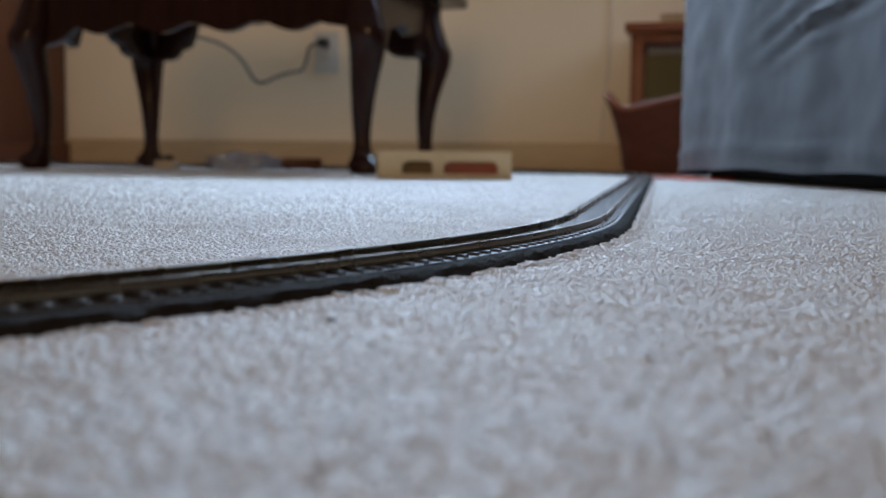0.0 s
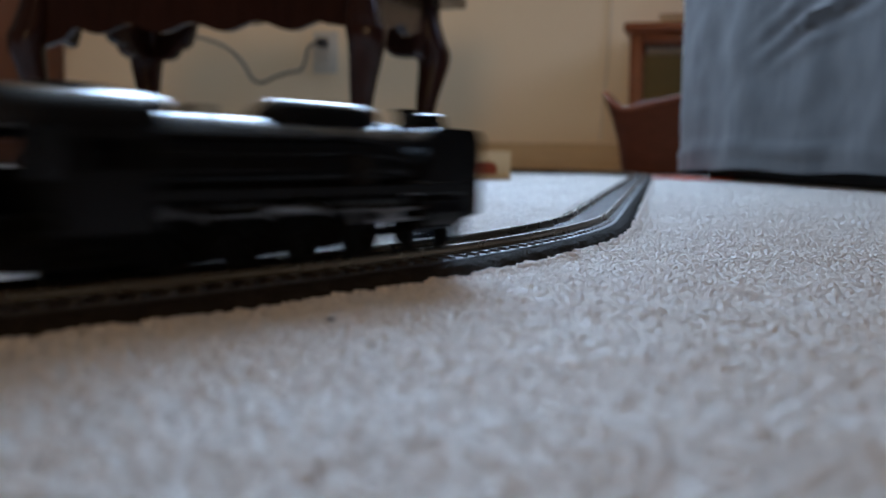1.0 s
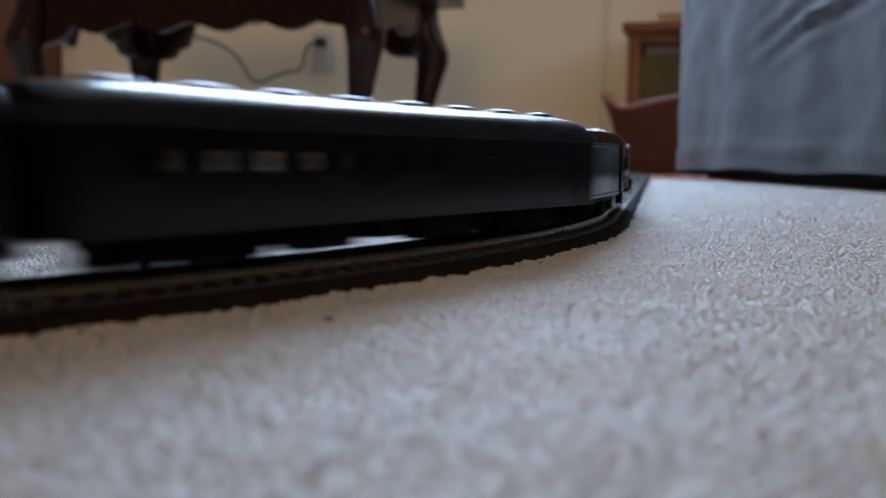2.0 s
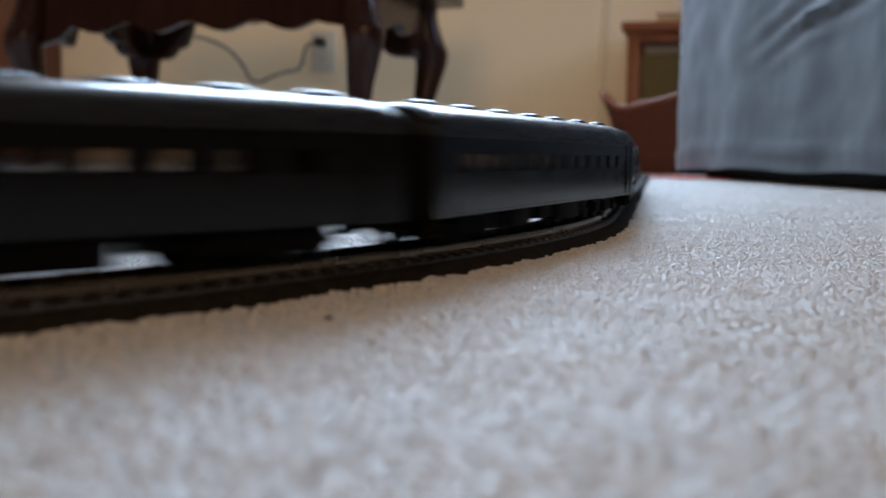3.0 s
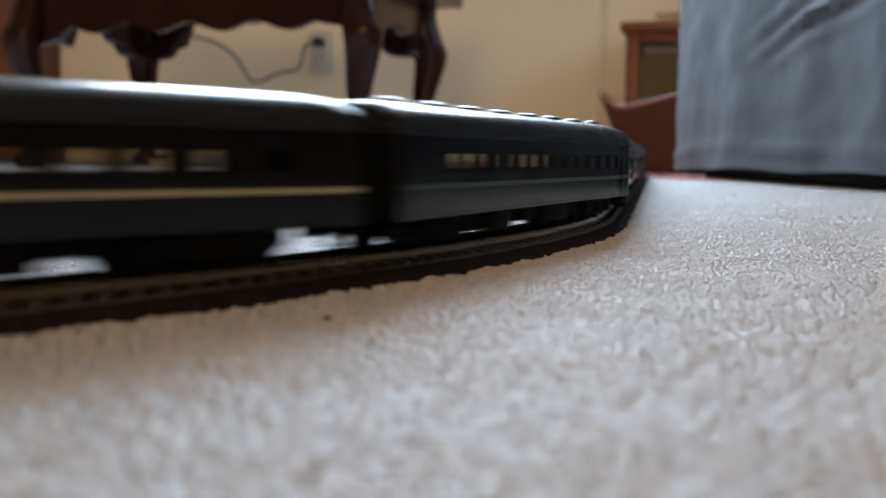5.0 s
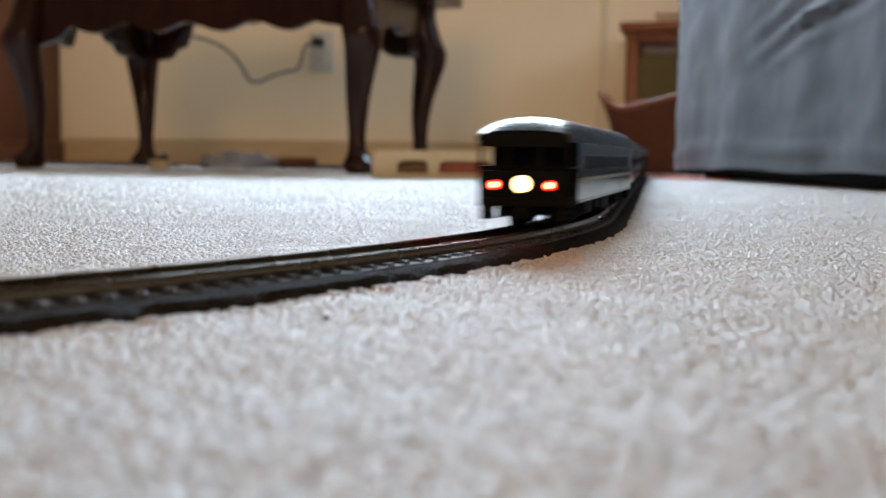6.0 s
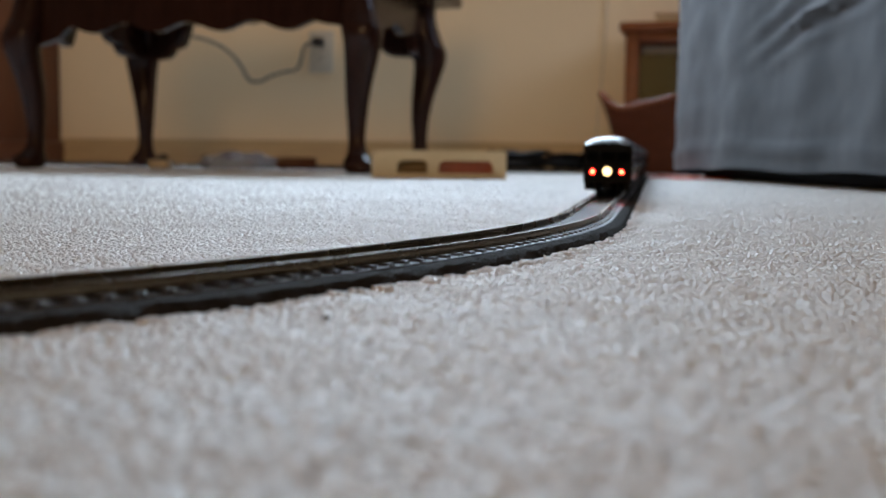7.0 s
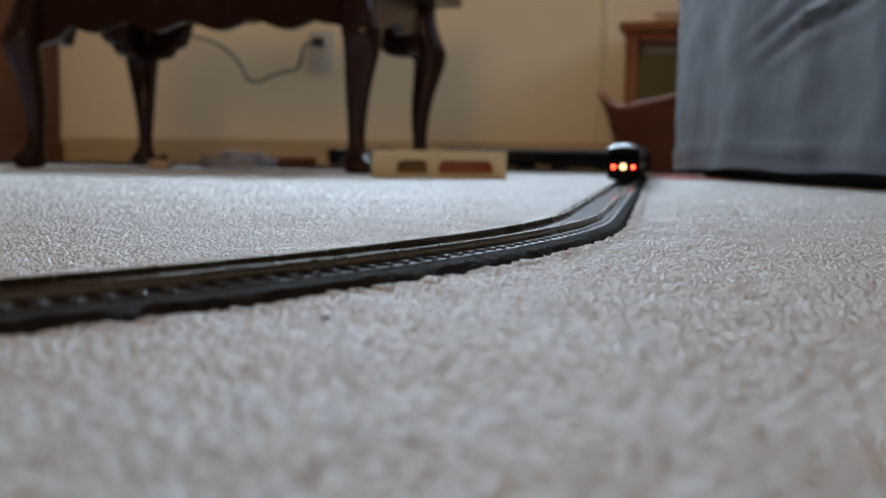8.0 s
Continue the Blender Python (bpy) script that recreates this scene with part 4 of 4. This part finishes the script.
def sofa():
    d = (SOFA_B - SOFA_A).normalized()
    m = Matrix.Translation(SOFA_A) @ Matrix.Rotation(math.atan2(d.y, d.x), 4, "Z")    # x along the face, y into the sofa
    s = thing("sofa", "sofa under a blue-grey cotton cover hanging near the carpet", "sofa", m)
    L, D, H = 1.7, 0.8, 0.62
    # cover: a draped skin with folds; y positive is into the sofa
    bm = bmesh.new()
    nx, nz = 150, 60
    rows = []
    for j in range(nz + 1):
        row = []
        zz = j / nz
        for i in range(nx + 1):
            x = L * i / nx
            hem = 0.020 - 0.014 * max(0, 1 - x / 0.25) + 0.002 * math.sin(x * 17)
            z = hem + (H - hem) * zz
            f = 0.003 * math.sin(x * 11 + 2.0 * z) + 0.0015 * math.sin(x * 27 - 5 * z)
            q = z - 0.14 * x
            amp = max(0.0, min(1.0, (q - 0.07) / 0.05)) * max(0.0, min(1.0, (x - 0.45) / 0.2))
            f += 0.0060 * amp * math.sin(q * 185 + 1.2 + 1.6 * math.sin(x * 6) + 0.8 * math.sin(x * 17)) * (0.65 + 0.35 * math.sin(q * 47 + x * 3))
            f -= 0.005 * math.exp(-((z - hem - 0.030 - 0.006 * math.sin(x * 5)) / 0.005) ** 2)
            f += 0.0022 * noise.noise((x * 14, z * 22, 1.0)) + 0.0009 * noise.noise((x * 45, z * 60, 2.0))
            edge = max(0.0, 1 - x / 0.12)
            row.append((x, f + 0.055 * edge ** 2, z))
        rows.append(row)
    grid = [[bm.verts.new(p) for p in row] for row in rows]
    for a, b in zip(grid, grid[1:]):
        for i in range(nx):
            bm.faces.new((a[i], a[i + 1], b[i + 1], b[i]))
    # turn the back corner and close the skin round the sofa
    back = [[bm.verts.new((0.004 * math.sin(7 * k + 3 * j / nz) - 0.006 * k, 0.06 + (D - 0.06) * (k / 12), grid[j][0].co.z)) for k in range(13)] for j in range(nz + 1)]
    for j in range(nz):
        bm.faces.new((grid[j][0], grid[j + 1][0], back[j + 1][0], back[j][0]))
        for k in range(12):
            bm.faces.new((back[j][k], back[j + 1][k], back[j + 1][k + 1], back[j][k + 1]))
    top = [bm.verts.new((L, D, H))]
    bm.faces.new([grid[nz][i] for i in range(nx + 1)] + top + [back[nz][k] for k in range(12, -1, -1)])
    part("cover", bm, M_SHEET, s, "blue-grey cotton cover with slanting folds", 60)
    bm = bmesh.new()
    box(bm, (L / 2 + 0.02, D / 2 + 0.03, 0.34), (L - 0.08, D - 0.10, 0.5), 0.02)
    # low black block in place of the shade between hem and carpet
    box(bm, (L / 2 + 0.08, D / 2 + 0.01, 0.051), (L - 0.16, D - 0.06, 0.098), 0.004)
    part("frame", bm, M_SHADE, s, "dark core with a black block standing for the shade below")
    for x, y in ((0.12, 0.12), (L - 0.12, 0.12), (0.12, D - 0.12), (L - 0.12, D - 0.12)):
        bm = bmesh.new()
        rod(bm, (x, y, 0.0), (x, y, 0.06), 0.018, 0.024)
        part("leg", bm, M_BLACKP, s)
    return s


sofa()


def side_stand():
    """Small cherry wood table by the wall, with an olive cloth panel behind its legs."""
    m = ROOM @ pose(0.167, -0.018, 0)
    s = thing("side_table", "cherry wood side table with square legs beside the sofa", "table", m)
    W, D, H = 0.42, 0.17, 0.358
    def leg(x, y):
        bm = bmesh.new()
        box(bm, (x, y, (H - 0.02) / 2), (0.032, 0.032, H - 0.02), 0.004)
        part("leg", bm, M_CHERRY, s)
    for x in (0.03, W - 0.03):
        for y in (-0.04, -D + 0.04):
            leg(x, y)
    bm = bmesh.new()
    box(bm, (W / 2, -D / 2, H - 0.010), (W, D, 0.022), 0.005)
    part("tabletop", bm, M_CHERRY, s)
    bm = bmesh.new()
    for y in (-0.04, -D + 0.04):
        box(bm, (W / 2, y, H - 0.033), (W - 0.092, 0.018, 0.026), 0.003)
    for x in (0.03, W - 0.03):
        box(bm, (x, -D / 2, H - 0.033), (0.018, D - 0.112, 0.026), 0.003)
    part("apron", bm, M_CHERRY, s)
    bm = bmesh.new()
    box(bm, (W / 2, -0.068, 0.165), (W - 0.03, 0.018, 0.25), 0.006)
    part("back_panel", bm, M_OLIVE, s, "olive cloth panel")
    b = thing("flat_book", "brown book lying on the side table", "book", ROOM @ pose(0.29, -0.06, H + 0.0025))
    bm = bmesh.new()
    box(bm, (0.06, -0.04, 0.010), (0.20, 0.10, 0.016), 0.002)
    part("pages", bm, M_CARD, b)
    bm = bmesh.new()
    for z in (0.0008, 0.0192):
        box(bm, (0.06, -0.04, z), (0.206, 0.106, 0.0024), 0.0006)
    part("cover", bm, M_CHERRY, b)


side_stand()


def trough():
    """A boat-shaped wooden basket whose ends rise and curl out."""
    m = Matrix.Translation((0.530, 2.45, 0)) @ Matrix.Rotation(-RHO, 4, "Z")
    t = thing("log_basket", "red-brown wooden basket with upswept curled ends on carpet", "basket", m)
    bm = bmesh.new()
    n, rings_o, rings_i = 40, [], []
    def outline(k, grow):
        r = []
        for q in range(n):
            a = 2 * math.pi * q / n
            cx, cy = math.cos(a), math.sin(a)
            x = 0.128 * math.copysign(abs(cx) ** 0.6, cx) * grow
            y = 0.085 * math.copysign(abs(cy) ** 0.6, cy) * (0.9 + 0.1 * k)
            end = max(0, abs(cx) - 0.55) / 0.45
            x += math.copysign(0.035 * k ** 3 * end, cx)
            z = (0.166 + 0.030 * max(-1, min(1, x / 0.13))) * k + (0.045 * k ** 3 * end ** 2 if cx < 0 else 0)
            r.append((x, y, z))
        return r
    ks = [0, 0.04, 0.25, 0.5, 0.75, 0.9, 1.0]
    rings = [outline(k, 0.94 + 0.10 * k) for k in ks]
    inner = [[(x * 0.93, y * 0.90, max(z, 0.012)) for x, y, z in outline(k, 0.94 + 0.10 * k)] for k in (1.0, 0.75, 0.4, 0.05)]
    loft(bm, rings + inner)
    part("tub", bm, M_TROUGH, t, smooth=50)
    bm = bmesh.new()
    lip = [(x * 0.97, y * 0.95, z + 0.002) for x, y, z in outline(1.0, 1.04)]
    tube(bm, lip + lip[:1], 0.007, 10)
    part("rim", bm, M_CHERRY, t, "rounded lighter wooden rim")
    for z in (0.03, 0.10):
        bm = bmesh.new()
        k = z / 0.165
        o = [(x * 1.015, y * 1.02, z - 0.006) for x, y, _ in outline(k, 0.94 + 0.10 * k)]
        o2 = [(x, y, z + 0.006) for x, y, _ in o]
        loft(bm, [o, o2])
        part("hoop", bm, M_TROUGH, t)
    rng = random.Random(5)
    for i in range(5):
        bm = bmesh.new()
        y = -0.05 + 0.025 * i
        rod(bm, (-0.09, y, 0.13 + rng.uniform(0, 0.02)), (0.10, y + rng.uniform(-0.01, 0.01), 0.145 + rng.uniform(0, 0.02)), 0.017, n=10)
        part("log", bm, M_CAB, t, "dark split log")


trough()


def red_cloth():
    t = thing("red_cloth", "thin red-orange cloth lying flat at the foot of the sofa", "cloth", Matrix.Translation((0.432, 1.89, 0)) @ Matrix.Rotation(radians(-70), 4, "Z"))
    bm = bmesh.new()
    nx, ny = 16, 8
    hi = []
    for j in range(ny + 1):
        for i in range(nx + 1):
            x, y = -0.10 + 0.2 * i / nx, -0.025 + 0.06 * j / ny
            z = 0.0035 + 0.0012 * math.sin(x * 60) * math.sin(y * 90 + 1)
            hi.append(bm.verts.new((x, y, z)))
    for j in range(ny):
        for i in range(nx):
            a = j * (nx + 1) + i
            bm.faces.new((hi[a], hi[a + 1], hi[a + nx + 2], hi[a + nx + 1]))
    r = bmesh.ops.extrude_face_region(bm, geom=bm.faces[:])
    bmesh.ops.translate(bm, verts=[v for v in r["geom"] if isinstance(v, bmesh.types.BMVert)], vec=(0, 0, -0.003))
    part("sheet", bm, M_RED, t)


red_cloth()


def train_box():
    """Card box with two cut-out windows and the toy wagons that lie in it."""
    m = Matrix.Translation((-0.1, 1.64, 0.0005)) @ Matrix.Rotation(radians(6), 4, "Z")
    b = thing("toy_train_box", "cream cardboard box with two cut-out windows", "box", m)
    W, D, H, t = 0.205, 0.07, 0.0405, 0.0016
    bm = bmesh.new()
    holes = ((0.036, 0.084), (0.100, 0.184))
    x = 0
    z0, z1 = 0.008, 0.027
    box(bm, (W / 2, 0, z0 / 2), (W, t, z0))
    box(bm, (W / 2, 0, (z1 + H) / 2), (W, t, H - z1))
    for a, c in holes + ((W, W),):
        box(bm, ((x + a) / 2, 0, (z0 + z1) / 2), (a - x, t, z1 - z0))
        x = c
    for a, c in holes:      # rounded shoulders of the openings
        for e, d in ((a, 1), (c, -1)):
            slab(bm, [(e, z1), (e + d * 0.008, z1), (e + d * 0.003, z1 - 0.003), (e, z1 - 0.008)], t * 0.9)
    part("front_panel", bm, M_CARD, b)
    bm = bmesh.new()
    box(bm, (W / 2, D, H / 2), (W, t, H))
    part("back_panel", bm, M_CARD, b)
    for x in (t / 2, W - t / 2):
        bm = bmesh.new()
        box(bm, (x, D / 2, H / 2), (t, D - t, H))
        part("side_panel", bm, M_CARD, b)
    bm = bmesh.new()
    box(bm, (W / 2, D / 2, t / 2), (W - 2 * t, D - t, t))
    part("bottom", bm, M_CARD, b)
    bm = bmesh.new()
    box(bm, (W / 2 + 0.004, D / 2, H + 0.0012), (W - 0.004, D, 0.0018), 0.0004)
    part("lid", bm, M_CARD, b)
    w = thing("toy_wagon", "rust red toy wagon lying in the card box", "toy wagon", m @ pose(0.142, 0.030, t + 0.0012))
    bm = bmesh.new()
    box(bm, (0, 0, 0.0135), (0.098, 0.030, 0.026), 0.002)
    part("body", bm, M_RUST, w)
    bm = bmesh.new()
    for x in (-0.03, 0.03):
        box(bm, (x, 0, 0.0300), (0.02, 0.01, 0.0022), 0.0005)
    part("roof_hatch", bm, M_RUST, w)
    w2 = thing("toy_wagon", "ochre toy wagon lying in the card box", "toy wagon", m @ pose(0.058, 0.030, t + 0.0012))
    bm = bmesh.new()
    rod(bm, (-0.026, 0, 0.0125), (0.026, 0, 0.0125), 0.0115, n=20)
    box(bm, (0, 0, 0.0035), (0.056, 0.018, 0.007), 0.001)
    part("tank", bm, M_OCHRE, w2)


train_box()


def clutter():
    """Small things on the carpet under the table."""
    c = thing("power_pack", "cream plastic controller with black knob on carpet", "controller", Matrix.Translation((-0.60, 2.33, 0)))
    bm = bmesh.new()
    box(bm, (0, 0, 0.009), (0.042, 0.05, 0.018), 0.004)
    part("case", bm, M_PLASTIC, c)
    bm = bmesh.new()
    rod(bm, (0.004, 0, 0.017), (0.004, 0, 0.030), 0.011, 0.009, n=20)
    part("knob", bm, M_BLACKP, c)
    bm = bmesh.new()
    box(bm, (-0.023, -0.01, 0.011), (0.010, 0.02, 0.014), 0.002)
    part("plug", bm, M_BLACKP, c)
    f = thing("plastic_bag", "crumpled clear plastic packaging lying on the carpet", "packaging", Matrix.Translation((-0.435, 2.33, 0)))
    bm = bmesh.new()
    bmesh.ops.create_icosphere(bm, subdivisions=4, radius=1.0)
    for v in bm.verts:
        p = v.co.copy()
        d = noise.noise(p * 2.3) * 0.35 + noise.noise(p * 6) * 0.14
        v.co = Vector((p.x * 0.078, p.y * 0.04, p.z * 0.019)) * (1 + d)
        v.co.z = max(v.co.z + 0.018, 0.0)
    part("film", bm, M_BAG, f, smooth=20)
    h = thing("toy_wagon", "dark brown toy wagon lying on the carpet", "toy wagon", Matrix.Translation((-0.305, 2.31, 0.0)) @ Matrix.Rotation(radians(8), 4, "Z"))
    bm = bmesh.new()
    box(bm, (0, 0, 0.016), (0.086, 0.026, 0.022), 0.005)
    part("body", bm, M_CAB, h)
    for x in (-0.028, 0.028):
        for y in (-0.008, 0.008):
            bm = bmesh.new()
            rod(bm, (x, y - 0.0015, 0.0052), (x, y + 0.0015, 0.0052), 0.0052, n=16)
            part("wheel", bm, M_BLACKP, h)
    k = thing("black_adapter", "small black plug adapter on the carpet", "adapter", Matrix.Translation((-0.51, 2.36, 0)))
    bm = bmesh.new()
    box(bm, (0, 0, 0.012), (0.014, 0.03, 0.024), 0.003)
    rod(bm, (0, -0.014, 0.012), (0, -0.022, 0.012), 0.003)
    part("case", bm, M_BLACKP, k)


clutter()


def crumb():
    c = thing("dark_crumb", "tiny dark crumb lying on the carpet pile", "crumb", Matrix.Translation((-0.0245, 0.236, -0.0002)))
    bm = bmesh.new()
    bmesh.ops.create_icosphere(bm, subdivisions=2, radius=0.0009)
    for v in bm.verts:
        v.co *= 1 + 0.4 * noise.noise(v.co * 1500)
        v.co.x *= 1.5
    part("grain", bm, M_BLACKP, c)


crumb()


def outlet():
    """Wall socket with a plug and its hanging cord."""
    m = ROOM @ pose(-0.665, -0.003, 0.315)
    o = thing("wall_outlet", "white wall outlet plate with two sockets", "outlet", m)
    bm = bmesh.new()
    box(bm, (0, 0, 0), (0.071, 0.006, 0.114), 0.002)
    part("plate", bm, M_PLATE, o)
    for z in (-0.02, 0.02):
        bm = bmesh.new()
        box(bm, (0, -0.004, z), (0.034, 0.004, 0.029), 0.0015)
        s = part("socket", bm, M_PLATE, o)
        bm = bmesh.new()
        for x in (-0.006, 0.006):
            box(bm, (x, -0.0062, z + 0.003), (0.002, 0.001, 0.008))
        part("slot", bm, M_BLACKP, s)
    c = thing("extension_cable", "grey cord plugged into the wall, hanging in a slack loop", "cord", m)
    bm = bmesh.new()
    box(bm, (0, -0.024, 0.024), (0.026, 0.034, 0.024), 0.005)
    part("plug", bm, M_BLACKP, c)
    bm = bmesh.new()
    pts = [(-0.012, -0.045, 0.022), (-0.030, -0.05, 0.008), (-0.040, -0.05, -0.030), (-0.055, -0.05, -0.052), (-0.090, -0.05, -0.058), (-0.130, -0.05, -0.070), (-0.165, -0.05, -0.084), (-0.195, -0.05, -0.076), (-0.225, -0.05, -0.030), (-0.27, -0.05, 0.010), (-0.33, -0.06, 0.035), (-0.42, -0.10, 0.05), (-0.5, -0.2, 0.055)]
    tube(bm, smooth_path(pts, 6), 0.0042, 8)
    part("cord", bm, M_CORD, c)


outlet()


def wall_wire():
    w = thing("wall_wire", "thin pale wire running down the wall to the baseboard", "wire", ROOM @ pose(0.113, -0.003, 0))
    bm = bmesh.new()
    tube(bm, smooth_path([(0.012, 0, 2.2), (0.008, 0, 1.2), (0.004, 0, 0.5), (-0.002, 0, 0.3), (-0.012, -0.001, 0.15), (-0.016, -0.013, 0.072)], 6), 0.0018, 6)
    part("strand", bm, M_PLATE, w)


wall_wire()

# ---- what moves ----
SPEED, PITCH_C = 0.3855, 0.2625


def joint(t):
    """Where on the line the gap behind the second coach is at t seconds."""
    return -0.2765 + SPEED * (t - 3.0) + 0.0055 * max(0.0, 3.0 - t) - 0.005 * min(1.0, max(0.0, t - 4.8)) + 0.014 * min(1.0, max(0.0, (t - 6.0) / 0.8))


def ride(s, half):
    """Pose of a vehicle whose middle is at s, carried by two pivots half apart from it."""
    a, b = beside(s - half, 0, RAIL_Z), beside(s + half, 0, RAIL_Z)
    d = b - a
    return Matrix.Translation((a + b) / 2) @ Matrix.Rotation(math.atan2(-d.x, d.y), 4, "Z")


def motions():
    steps = [i / 15 for i in range(121)]
    for i, c in enumerate(coaches):
        walk(c, [(t, ride(joint(t) + (1.5 - i) * PITCH_C, PIVOT)) for t in steps])
    walk(loco_tender, [(t, ride(joint(t) + 2 * PITCH_C + 0.0455, 0.0245)) for t in steps])
    walk(loco, [(t, ride(joint(t) + 2 * PITCH_C + 0.1900, 0.035)) for t in steps])
    rate = SPEED / DRIVER_R
    fine = [i / 30 for i in range(241)]
    for d, y in zip(loco_drivers, (-0.0345, -0.0120, 0.0105, 0.0330)):
        walk(d, [(t, Matrix.Translation((0, y, DRIVER_R)) @ Matrix.Rotation(-rate * t, 4, "X")) for t in fine])
    for r in loco_rods:
        walk(r, [(t, Matrix.Translation((0, 0.0052 * math.cos(-rate * t), DRIVER_R + 0.0052 * math.sin(-rate * t)))) for t in fine])


motions()
